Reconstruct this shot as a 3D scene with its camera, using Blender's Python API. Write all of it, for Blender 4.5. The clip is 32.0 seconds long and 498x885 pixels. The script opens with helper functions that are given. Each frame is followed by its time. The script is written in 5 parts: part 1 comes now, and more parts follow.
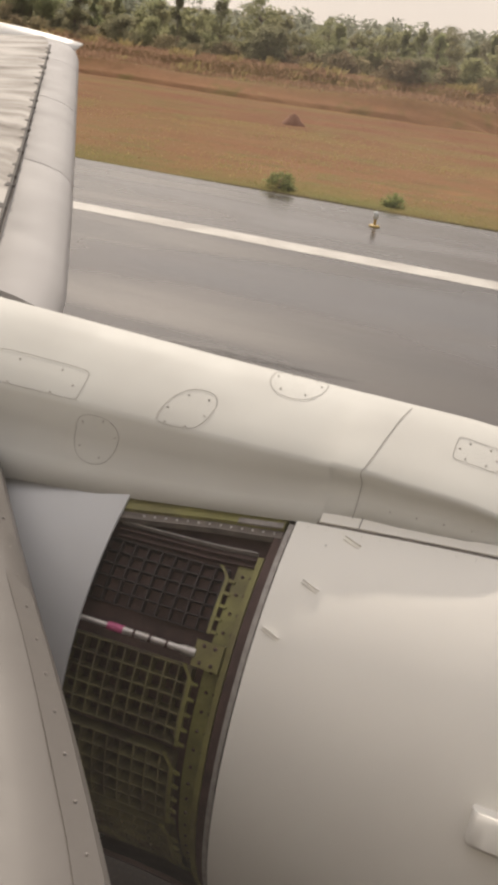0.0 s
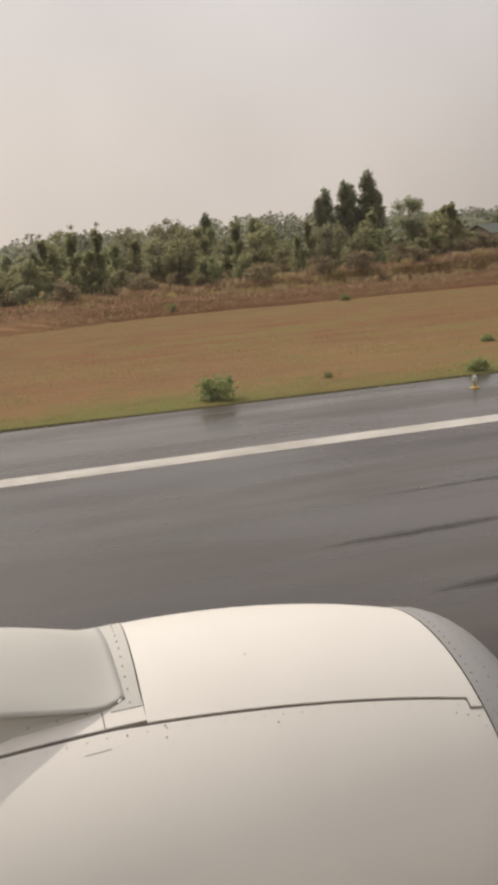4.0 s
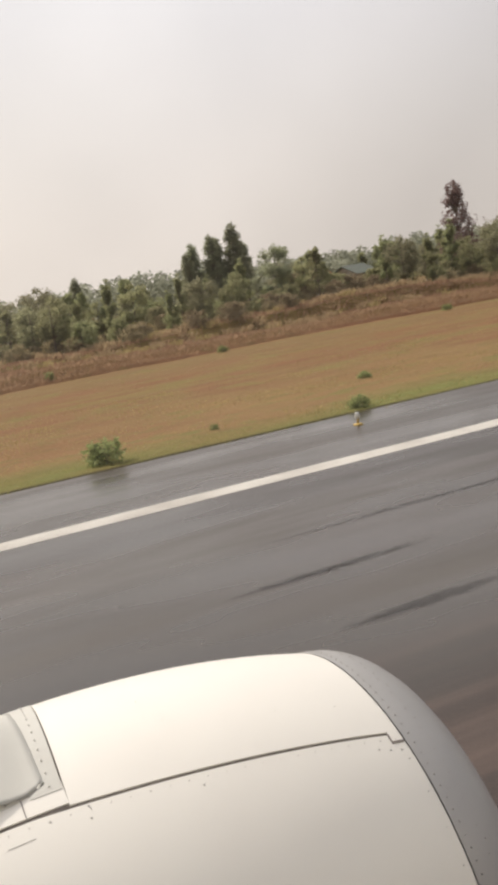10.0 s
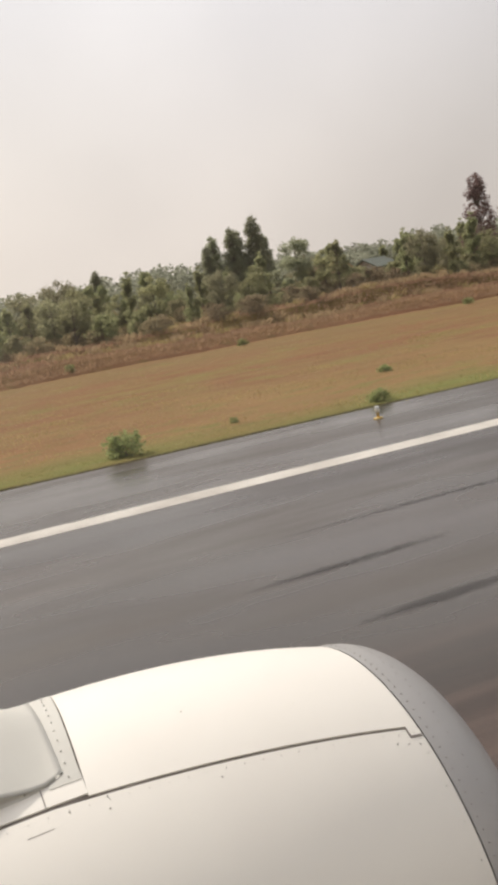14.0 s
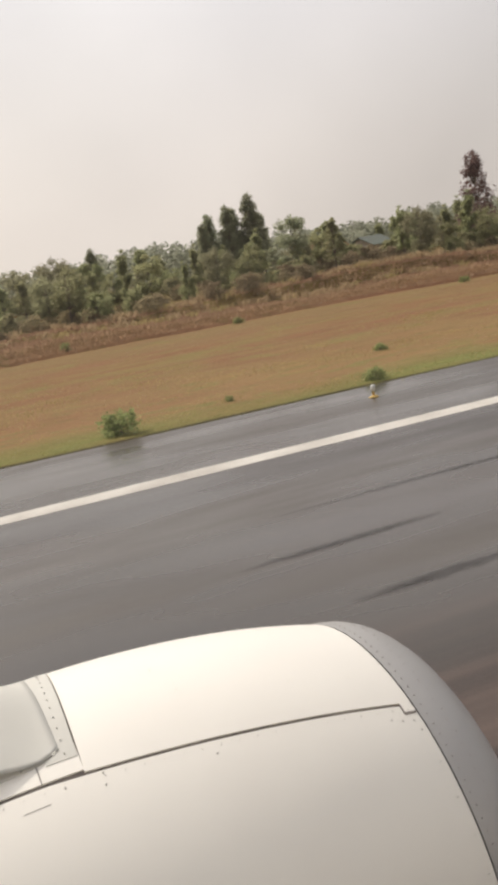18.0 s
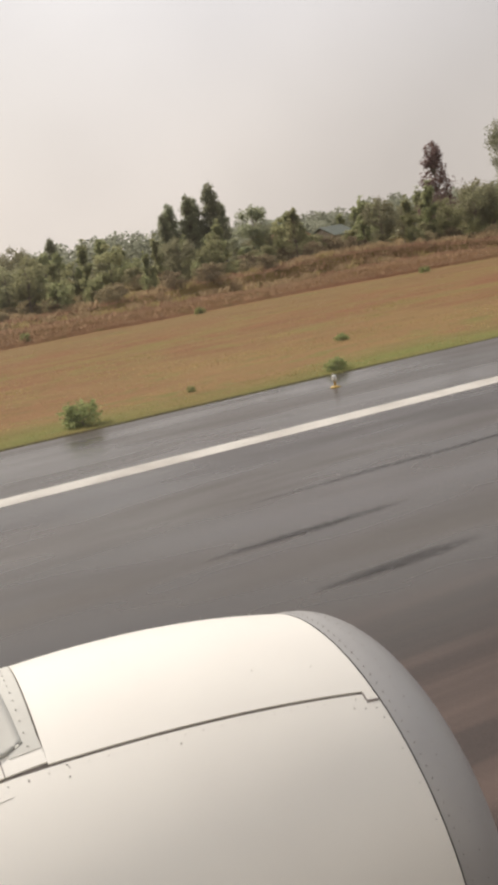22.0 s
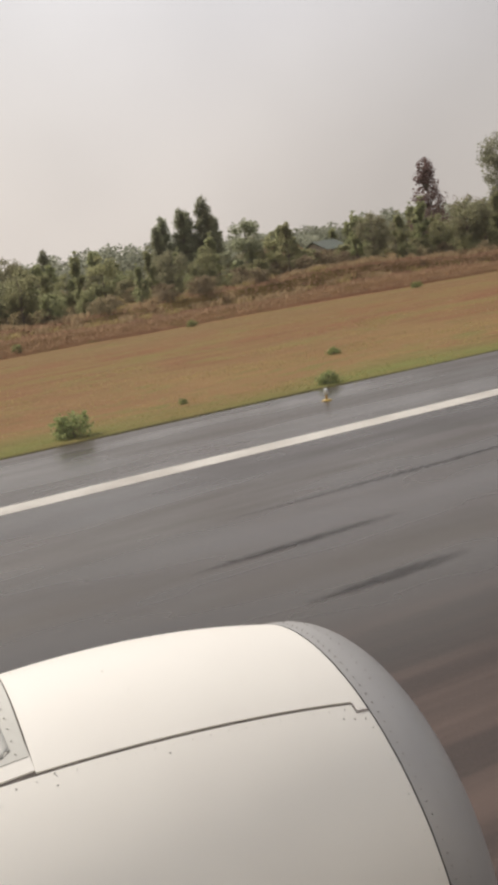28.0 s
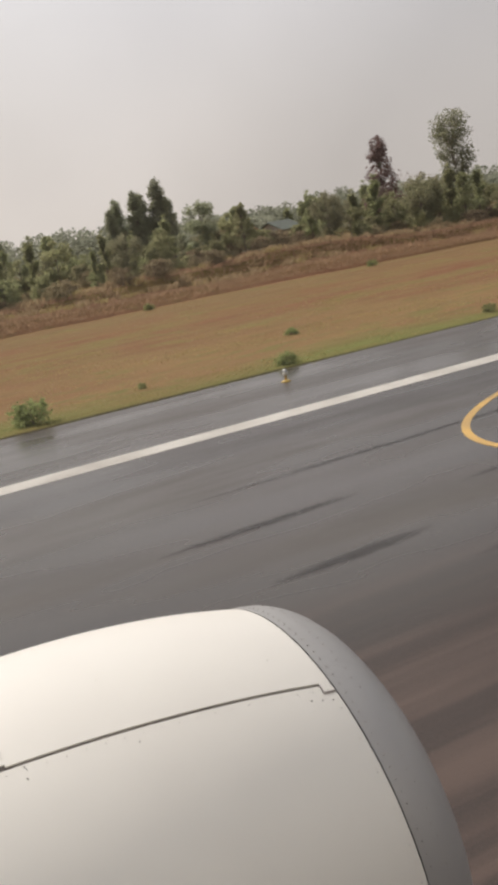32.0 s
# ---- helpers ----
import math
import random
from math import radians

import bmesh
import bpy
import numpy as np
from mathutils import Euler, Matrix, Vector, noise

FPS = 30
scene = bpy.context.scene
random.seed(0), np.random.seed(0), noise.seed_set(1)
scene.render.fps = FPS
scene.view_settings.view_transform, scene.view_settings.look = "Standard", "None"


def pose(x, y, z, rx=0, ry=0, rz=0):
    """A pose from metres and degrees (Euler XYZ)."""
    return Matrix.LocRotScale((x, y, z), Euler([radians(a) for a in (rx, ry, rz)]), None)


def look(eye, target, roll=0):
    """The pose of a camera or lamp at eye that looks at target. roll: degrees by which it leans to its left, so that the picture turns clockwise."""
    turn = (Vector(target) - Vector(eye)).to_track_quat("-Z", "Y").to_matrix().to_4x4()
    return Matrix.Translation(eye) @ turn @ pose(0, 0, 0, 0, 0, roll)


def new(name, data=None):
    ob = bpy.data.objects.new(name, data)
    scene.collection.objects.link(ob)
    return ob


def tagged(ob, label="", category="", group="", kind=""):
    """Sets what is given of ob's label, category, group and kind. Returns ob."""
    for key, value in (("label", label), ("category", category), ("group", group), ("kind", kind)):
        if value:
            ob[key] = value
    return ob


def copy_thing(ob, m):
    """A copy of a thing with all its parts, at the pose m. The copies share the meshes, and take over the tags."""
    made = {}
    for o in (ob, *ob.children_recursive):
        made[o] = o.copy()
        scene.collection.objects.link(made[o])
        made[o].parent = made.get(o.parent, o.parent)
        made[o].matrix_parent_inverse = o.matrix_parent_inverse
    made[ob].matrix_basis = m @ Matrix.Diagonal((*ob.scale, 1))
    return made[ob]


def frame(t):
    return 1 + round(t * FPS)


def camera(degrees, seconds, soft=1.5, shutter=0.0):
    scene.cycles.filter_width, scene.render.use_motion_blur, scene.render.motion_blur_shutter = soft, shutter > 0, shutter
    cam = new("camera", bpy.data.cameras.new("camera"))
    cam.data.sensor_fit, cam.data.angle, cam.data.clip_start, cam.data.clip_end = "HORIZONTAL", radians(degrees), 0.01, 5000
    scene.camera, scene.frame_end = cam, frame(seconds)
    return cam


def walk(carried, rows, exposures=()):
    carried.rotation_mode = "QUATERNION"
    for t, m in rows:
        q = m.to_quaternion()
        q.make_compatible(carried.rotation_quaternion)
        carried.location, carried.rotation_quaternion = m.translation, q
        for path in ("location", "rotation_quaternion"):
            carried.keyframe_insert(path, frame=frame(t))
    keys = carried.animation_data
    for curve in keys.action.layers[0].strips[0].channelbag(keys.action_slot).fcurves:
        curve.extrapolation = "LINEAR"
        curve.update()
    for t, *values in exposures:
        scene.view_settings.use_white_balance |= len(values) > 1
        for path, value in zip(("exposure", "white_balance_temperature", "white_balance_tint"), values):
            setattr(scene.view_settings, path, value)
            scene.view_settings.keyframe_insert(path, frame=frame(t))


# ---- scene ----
cam = camera(28.13, 32.0, soft=4.2)
PATH = [
    (0.0, pose(0.006, -0.006, 4.501, 66.67, -6.56, 20.26)),
    (0.5, pose(0.003, -0.004, 4.503, 67.99, -5.64, 17.94)),
    (1.0, pose(0.001, -0.001, 4.505, 67.86, -5.13, 17.56)),
    (1.2, pose(0.001, -0.001, 4.503, 70.00, -4.40, 16.20)),
    (1.5, pose(0.001, -0.000, 4.499, 70.19, -3.28, 16.21)),
    (2.0, pose(-0.004, 0.001, 4.496, 72.24, -3.53, 13.46)),
    (2.3, pose(-0.003, 0.001, 4.498, 74.10, -2.56, 8.80)),
    (2.5, pose(-0.002, 0.001, 4.499, 73.48, -1.92, 7.65)),
    (3.0, pose(-0.000, -0.006, 4.503, 75.72, -1.51, 3.33)),
    (3.3, pose(-0.002, 0.006, 4.494, 75.10, -0.46, 0.55)),
    (3.5, pose(-0.003, 0.015, 4.488, 75.64, 0.24, -2.95)),
    (4.0, pose(0.002, 0.000, 4.488, 78.62, 4.27, -16.34)),
    (4.2, pose(0.001, 0.003, 4.500, 76.90, 4.90, -19.30)),
    (4.5, pose(0.000, 0.007, 4.522, 75.51, 5.86, -23.22)),
    (6.5, pose(-0.003, -0.001, 4.501, 80.19, 8.36, -26.61)),
    (7.0, pose(0.002, -0.001, 4.495, 80.16, 8.80, -26.13)),
    (7.5, pose(-0.001, -0.001, 4.500, 80.17, 8.74, -25.88)),
    (8.0, pose(-0.001, -0.000, 4.500, 80.21, 8.79, -25.34)),
    (8.5, pose(-0.001, -0.001, 4.501, 80.30, 9.24, -25.01)),
    (9.0, pose(-0.000, 0.000, 4.504, 80.49, 9.16, -24.70)),
    (9.5, pose(-0.003, -0.002, 4.503, 80.58, 9.12, -24.26)),
    (10.0, pose(0.001, 0.000, 4.500, 80.85, 9.40, -23.70)),
    (10.5, pose(-0.000, -0.000, 4.500, 81.07, 9.11, -23.91)),
    (11.0, pose(-0.001, -0.001, 4.501, 81.06, 9.33, -23.55)),
    (11.5, pose(-0.000, -0.000, 4.501, 81.09, 9.44, -23.40)),
    (12.0, pose(-0.002, -0.001, 4.502, 81.10, 9.26, -22.92)),
    (12.5, pose(0.000, -0.000, 4.500, 81.32, 9.46, -22.79)),
    (13.0, pose(0.002, 0.003, 4.502, 80.87, 9.50, -22.69)),
    (13.5, pose(0.002, 0.002, 4.498, 81.28, 9.43, -22.48)),
    (14.0, pose(-0.000, -0.000, 4.500, 80.65, 9.30, -22.53)),
    (14.5, pose(-0.001, -0.001, 4.501, 79.66, 9.26, -22.94)),
    (15.0, pose(0.002, 0.005, 4.508, 78.92, 9.25, -23.14)),
    (15.5, pose(-0.000, -0.000, 4.501, 78.73, 9.37, -23.21)),
    (17.5, pose(0.002, 0.002, 4.498, 79.47, 9.19, -23.02)),
    (18.0, pose(0.003, 0.002, 4.498, 79.38, 9.24, -22.78)),
    (18.5, pose(0.003, 0.002, 4.498, 79.35, 9.35, -22.75)),
    (19.0, pose(0.005, 0.006, 4.505, 79.16, 9.30, -22.70)),
    (19.5, pose(0.002, 0.001, 4.498, 79.43, 9.40, -22.47)),
    (20.0, pose(0.005, 0.005, 4.502, 79.23, 9.46, -22.58)),
    (20.5, pose(0.001, 0.001, 4.500, 79.32, 9.46, -22.46)),
    (21.0, pose(0.004, 0.003, 4.497, 78.84, 9.36, -23.39)),
    (21.5, pose(0.002, 0.001, 4.499, 78.41, 9.21, -24.42)),
    (22.0, pose(-0.000, -0.000, 4.500, 78.47, 9.06, -25.00)),
    (22.5, pose(-0.001, -0.001, 4.500, 79.00, 9.18, -23.32)),
    (23.0, pose(0.002, 0.004, 4.505, 78.88, 9.01, -23.70)),
    (23.5, pose(-0.003, -0.003, 4.503, 79.06, 8.90, -25.16)),
    (24.0, pose(-0.001, 0.001, 4.504, 78.99, 8.93, -25.54)),
    (24.5, pose(-0.001, -0.001, 4.501, 79.00, 8.85, -25.40)),
    (26.5, pose(-0.001, -0.002, 4.501, 79.04, 8.65, -25.49)),
    (27.0, pose(-0.001, -0.002, 4.500, 79.05, 8.54, -25.43)),
    (27.5, pose(-0.002, -0.002, 4.502, 79.05, 8.60, -25.49)),
    (28.0, pose(-0.006, -0.009, 4.486, 79.17, 8.52, -25.41)),
    (28.5, pose(0.000, 0.000, 4.500, 78.79, 8.67, -25.53)),
    (29.0, pose(-0.001, -0.001, 4.501, 78.70, 8.77, -25.78)),
    (29.5, pose(0.000, 0.000, 4.500, 78.70, 8.77, -25.79)),
    (30.0, pose(-0.007, -0.012, 4.478, 77.95, 9.31, -27.81)),
    (30.5, pose(-0.000, -0.000, 4.500, 77.44, 9.02, -28.02)),
    (31.0, pose(-0.000, -0.000, 4.500, 77.56, 9.09, -27.78)),
    (31.5, pose(0.000, 0.000, 4.500, 77.66, 9.11, -27.48)),
    (32.0, pose(-0.001, -0.000, 4.501, 77.72, 9.62, -27.98)),
]
EXPOSURES = [(0.0, 0.0, 6950, 13), (2.2, -0.01, 6920, 13), (3.0, -0.16, 6900, 14), (4.0, -0.28, 6800, 12.5), (4.5, -0.2, 6750, 12), (7.0, 0.03, 6700, 11), (20.0, 0.03, 6700, 11), (27.0, -0.09, 6620, 11), (32.0, -0.16, 6550, 11)]
walk(cam, PATH, EXPOSURES)

# ---- sky and sun: hazy afternoon, the sun veiled behind the wing ----
SUN_FROM = Vector((-0.335, 0.631, 0.700)).normalized()
world = bpy.data.worlds.new("hazy_sky")
scene.world = world
world.use_nodes = True
wn, wl = world.node_tree.nodes, world.node_tree.links
wn.clear()
w_out = wn.new("ShaderNodeOutputWorld")
w_bg = wn.new("ShaderNodeBackground")
w_sky = wn.new("ShaderNodeTexSky")
w_sky.sky_type = "NISHITA"
w_sky.sun_disc = False
w_sky.sun_elevation = math.asin(SUN_FROM.z)
w_sky.sun_rotation = math.atan2(SUN_FROM.x, SUN_FROM.y)
w_sky.dust_density = 8.0
w_sky.air_density = 1.5
w_geo = wn.new("ShaderNodeTexCoord")
w_dot = wn.new("ShaderNodeVectorMath")
w_dot.operation = "DOT_PRODUCT"
w_dot.inputs[1].default_value = SUN_FROM
wl.new(w_geo.outputs["Generated"], w_dot.inputs[0])
w_ramp = wn.new("ShaderNodeValToRGB")
w_ramp.color_ramp.interpolation = "EASE"
for pos, col in ((0.0, (0.72, 0.70, 0.69, 1)), (0.42, (0.66, 0.638, 0.625, 1)), (0.54, (0.70, 0.67, 0.65, 1)), (0.67, (0.905, 0.86, 0.825, 1)), (0.78, (1.02, 0.965, 0.908, 1)), (0.96, (1.35, 1.27, 1.18, 1))):
    if pos == 0.0:
        el = w_ramp.color_ramp.elements[0]
    else:
        el = w_ramp.color_ramp.elements.new(pos)
    el.position, el.color = pos, col
w_ramp.color_ramp.elements.remove(w_ramp.color_ramp.elements[-1])
w_map = wn.new("ShaderNodeMapRange")
w_map.inputs[1].default_value, w_map.inputs[2].default_value = -0.4, 1.0
wl.new(w_dot.outputs["Value"], w_map.inputs[0])
wl.new(w_map.outputs[0], w_ramp.inputs[0])
# thin uneven cloud in the haze
w_noise = wn.new("ShaderNodeTexNoise")
w_noise.inputs["Scale"].default_value = 2.2
w_noise.inputs["Detail"].default_value = 5
wl.new(w_geo.outputs["Generated"], w_noise.inputs["Vector"])
w_cl = wn.new("ShaderNodeMapRange")
w_cl.inputs[1].default_value, w_cl.inputs[2].default_value = 0.3, 0.7
w_cl.inputs[3].default_value, w_cl.inputs[4].default_value = 0.89, 1.08
wl.new(w_noise.outputs[0], w_cl.inputs[0])
w_haze = wn.new("ShaderNodeVectorMath")
w_haze.operation = "SCALE"
wl.new(w_ramp.outputs[0], w_haze.inputs[0])
wl.new(w_cl.outputs[0], w_haze.inputs["Scale"])
w_skys = wn.new("ShaderNodeVectorMath")
w_skys.operation = "SCALE"
w_skys.inputs["Scale"].default_value = 0.06
wl.new(w_sky.outputs[0], w_skys.inputs[0])
w_mix = wn.new("ShaderNodeMix")
w_mix.data_type = "RGBA"
w_mix.inputs[0].default_value = 0.85
wl.new(w_skys.outputs[0], w_mix.inputs[6])
wl.new(w_haze.outputs[0], w_mix.inputs[7])
# cooler overhead, warmer near the ground
w_sep = wn.new("ShaderNodeSeparateXYZ")
wl.new(w_geo.outputs["Generated"], w_sep.inputs[0])
w_el = wn.new("ShaderNodeValToRGB")
w_el.color_ramp.elements[0].position, w_el.color_ramp.elements[0].color = 0.0, (1.02, 0.985, 0.94, 1)
w_el.color_ramp.elements[1].position, w_el.color_ramp.elements[1].color = 0.27, (0.915, 0.955, 1.03, 1)
wl.new(w_sep.outputs[2], w_el.inputs[0])
w_tint = wn.new("ShaderNodeMix")
w_tint.data_type, w_tint.blend_type = "RGBA", "MULTIPLY"
w_tint.inputs[0].default_value = 1.0
wl.new(w_mix.outputs[2], w_tint.inputs[6])
wl.new(w_el.outputs[0], w_tint.inputs[7])
wl.new(w_tint.outputs[2], w_bg.inputs[0])
w_bg.inputs[1].default_value = 1.0
wl.new(w_bg.outputs[0], w_out.inputs[0])
sun_data = bpy.data.lights.new("sun", "SUN")
sun_data.energy, sun_data.angle, sun_data.color = 2.8, radians(1.0), (1.0, 0.93, 0.83)
sun = new("sun", sun_data)
sun.matrix_world = look(SUN_FROM * 60, (0, 0, 0))


# ---- materials ----
def mat(name, rough=0.6, metal=0.0, spec=0.5):
    m = bpy.data.materials.new(name)
    m.use_nodes = True
    b = m.node_tree.nodes["Principled BSDF"]
    b.inputs["Roughness"].default_value = rough
    b.inputs["Metallic"].default_value = metal
    b.inputs["Specular IOR Level"].default_value = spec
    return m, m.node_tree.nodes, m.node_tree.links, b


def coords(n, l, scale=(1, 1, 1), kind="Object"):
    tc = n.new("ShaderNodeTexCoord")
    mp = n.new("ShaderNodeMapping")
    mp.inputs["Scale"].default_value = scale
    l.new(tc.outputs[kind], mp.inputs[0])
    return mp.outputs[0]


def world_pos(n, l, scale=(1, 1, 1)):
    g = n.new("ShaderNodeNewGeometry")
    mp = n.new("ShaderNodeMapping")
    mp.inputs["Scale"].default_value = scale
    l.new(g.outputs["Position"], mp.inputs[0])
    return mp.outputs[0]


def noise_tex(n, l, vec, scale, detail=4, rough=0.55):
    t = n.new("ShaderNodeTexNoise")
    t.inputs["Scale"].default_value, t.inputs["Detail"].default_value, t.inputs["Roughness"].default_value = scale, detail, rough
    l.new(vec, t.inputs["Vector"])
    return t.outputs[0]


def ramp(n, l, fac, stops):
    r = n.new("ShaderNodeValToRGB")
    e = r.color_ramp.elements
    e[0].position, e[0].color = stops[0][0], (*stops[0][1], 1)
    e[1].position, e[1].color = stops[-1][0], (*stops[-1][1], 1)
    for p, c in stops[1:-1]:
        k = e.new(p)
        k.color = (*c, 1)
    l.new(fac, r.inputs[0])
    return r.outputs[0]


def mix(n, l, fac, a, b, mode="MIX"):
    m = n.new("ShaderNodeMix")
    m.data_type, m.blend_type = "RGBA", mode
    for v, k in ((fac, 0), (a, 6), (b, 7)):
        if isinstance(v, (int, float)):
            m.inputs[k].default_value = v
        elif isinstance(v, tuple):
            m.inputs[k].default_value = (*v, 1)
        else:
            l.new(v, m.inputs[k])
    return m.outputs[2]


def fit_range(n, l, v, a, b, c=0.0, d=1.0):
    m = n.new("ShaderNodeMapRange")
    for k, x in enumerate((a, b, c, d)):
        m.inputs[k + 1].default_value = x
    l.new(v, m.inputs[0])
    return m.outputs[0]


def bump(n, l, b, height, strength=0.3, dist=0.02):
    k = n.new("ShaderNodeBump")
    k.inputs["Strength"].default_value, k.inputs["Distance"].default_value = strength, dist
    l.new(height, k.inputs["Height"])
    l.new(k.outputs[0], b.inputs["Normal"])


def paint(name, base, dirt, rough=0.35, amount=0.5, streak=(1.0, 1.0, 1.0), spec=0.5, metal=0.0):
    """Aircraft paint: grime in patches and fine speckle, slightly uneven gloss."""
    m, n, l, b = mat(name, rough, metal, spec)
    v = world_pos(n, l, streak)
    big = noise_tex(n, l, v, 1.7, 6, 0.6)
    fine = noise_tex(n, l, v, 38, 3, 0.6)
    f1 = fit_range(n, l, big, 0.42, 0.75, 0, amount)
    f2 = fit_range(n, l, fine, 0.60, 0.80, 0, amount * 0.6)
    c = mix(n, l, f1, base, dirt)
    c = mix(n, l, f2, c, dirt)
    l.new(c, b.inputs["Base Color"])
    l.new(fit_range(n, l, big, 0.3, 0.7, rough * 0.85, rough * 1.25), b.inputs["Roughness"])
    return m


def plain(name, base, dark, rough=0.6, scale=6.0, metal=0.0, spec=0.5):
    m, n, l, b = mat(name, rough, metal, spec)
    v = world_pos(n, l)
    c = mix(n, l, fit_range(n, l, noise_tex(n, l, v, scale, 5), 0.35, 0.7), base, dark)
    c = mix(n, l, fit_range(n, l, noise_tex(n, l, v, scale * 9, 3), 0.55, 0.8, 0, 0.6), c, dark)
    l.new(c, b.inputs["Base Color"])
    return m


M_WHITE = paint("white_paint", (0.81, 0.783, 0.722), (0.68, 0.645, 0.60), 0.42, 0.26)
M_PYLON = paint("light_grey_paint", (0.555, 0.548, 0.505), (0.43, 0.405, 0.37), 0.62, 0.35, spec=0.35)
M_SLEEVE = paint("pale_grey_paint", (0.56, 0.565, 0.57), (0.43, 0.42, 0.41), 0.45, 0.35)
M_WING = paint("wing_grey_paint", (0.37, 0.355, 0.345), (0.30, 0.285, 0.27), 0.68, 0.2, spec=0.3)
# Darker copy of the wing paint, the inboard slat's shade put in the colour.
M_SLATSHADE = paint("shaded_slat_paint", (0.135, 0.122, 0.11), (0.10, 0.09, 0.08), 0.5, 0.4)
M_WINGTOP = paint("stained_wing_skin", (0.47, 0.44, 0.40), (0.15, 0.128, 0.105), 0.75, 0.95, (0.45, 1.5, 1.0), 0.25)
M_LIP = paint("bare_metal_lip", (0.39, 0.382, 0.375), (0.29, 0.282, 0.275), 0.5, 0.4, spec=0.5, metal=0.35)
M_SOOT = plain("soot_stain", (0.07, 0.06, 0.05), (0.04, 0.034, 0.03), 0.8, 12)
M_SEAL = plain("rubber_seal", (0.21, 0.18, 0.16), (0.14, 0.12, 0.108), 0.8, 20)
M_RIVET = plain("dull_rivet_metal", (0.42, 0.39, 0.36), (0.28, 0.255, 0.235), 0.6, 30, 0.2)
M_JOINT = plain("panel_joint_filler", (0.30, 0.27, 0.25), (0.20, 0.18, 0.165), 0.7, 20)
M_PRIMER = plain("green_primer", (0.25, 0.235, 0.08), (0.13, 0.11, 0.05), 0.6, 5)
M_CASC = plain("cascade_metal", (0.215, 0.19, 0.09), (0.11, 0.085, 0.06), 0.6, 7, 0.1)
# Darker, browner metal for the uppermost cascade grid.
M_CASCD = plain("dark_cascade_metal", (0.05, 0.036, 0.034), (0.032, 0.024, 0.022), 0.7, 7, 0.1)
M_DARK = plain("duct_liner_and_gap_dark", (0.105, 0.064, 0.056), (0.06, 0.038, 0.034), 0.8, 8)
M_STEEL = plain("actuator_steel", (0.62, 0.58, 0.55), (0.40, 0.36, 0.33), 0.35, 20, 0.6)
M_PINK = plain("pink_band", (0.55, 0.12, 0.25), (0.38, 0.08, 0.16), 0.5, 30)
M_CLIP = plain("vane_grey", (0.62, 0.60, 0.57), (0.48, 0.45, 0.42), 0.5, 20)


def asphalt():
    m, n, l, b = mat("damp_asphalt", 0.4, 0, 0.37)
    v = world_pos(n, l)
    vs = world_pos(n, l, (0.09, 0.48, 1))
    vf = world_pos(n, l, (0.14, 1.1, 1))
    grain = noise_tex(n, l, v, 60, 3)
    streak = noise_tex(n, l, vs, 1.0, 3, 0.5)
    fine = noise_tex(n, l, vf, 1.0, 4, 0.6)
    patch = noise_tex(n, l, v, 0.16, 5, 0.6)
    c = ramp(n, l, streak, [(0.3, (0.033, 0.026, 0.021)), (0.5, (0.053, 0.044, 0.036)), (0.72, (0.080, 0.069, 0.058))])
    c = mix(n, l, fit_range(n, l, fine, 0.45, 0.72, 0, 0.28), c, (0.024, 0.018, 0.016))
    c = mix(n, l, fit_range(n, l, grain, 0.5, 0.8, 0, 0.4), c, (0.088, 0.076, 0.067))
    c = mix(n, l, fit_range(n, l, patch, 0.45, 0.7, 0, 0.45), c, (0.066, 0.044, 0.035))
    g = n.new("ShaderNodeNewGeometry")
    sep = n.new("ShaderNodeSeparateXYZ")
    l.new(g.outputs["Position"], sep.inputs[0])
    wob = n.new("ShaderNodeMath")
    wob.operation = "MULTIPLY_ADD"
    l.new(streak, wob.inputs[0])
    wob.inputs[1].default_value = 1.6
    l.new(sep.outputs[1], wob.inputs[2])
    yy = wob.outputs[0]
    # tar-dark paving lane inside the edge line, red dust tracked along the middle lanes
    lane = mix(n, l, fit_range(n, l, yy, 18.7, 19.1), (0, 0, 0), fit_range(n, l, yy, 21.2, 20.9))
    c = mix(n, l, mix(n, l, 0.55, (0, 0, 0), lane), c, (0.024, 0.017, 0.014))
    near = fit_range(n, l, yy, 11.2, 8.6)
    tracks = noise_tex(n, l, world_pos(n, l, (0.06, 1.3, 1)), 1.0, 4, 0.55)
    worn = ramp(n, l, tracks, [(0.36, (0.016, 0.011, 0.009)), (0.5, (0.036, 0.023, 0.018)), (0.64, (0.085, 0.055, 0.043))])
    worn = mix(n, l, fit_range(n, l, grain, 0.52, 0.72, 0, 0.5), worn, (0.12, 0.075, 0.055))
    c = mix(n, l, near, c, worn)
    l.new(c, b.inputs["Base Color"])
    wet = mix(n, l, fit_range(n, l, patch, 0.35, 0.65), fit_range(n, l, streak, 0.35, 0.65, 0.14, 0.40), fit_range(n, l, streak, 0.35, 0.65, 0.26, 0.48))
    puddle = noise_tex(n, l, world_pos(n, l, (0.10, 0.40, 1)), 1.0, 3, 0.5)
    wet = mix(n, l, fit_range(n, l, puddle, 0.44, 0.74, 0, 0.9), wet, (0.08, 0.08, 0.08))
    l.new(mix(n, l, near, wet, (0.5, 0.5, 0.5)), b.inputs["Roughness"])
    bump(n, l, b, grain, 0.04, 0.002)
    return m


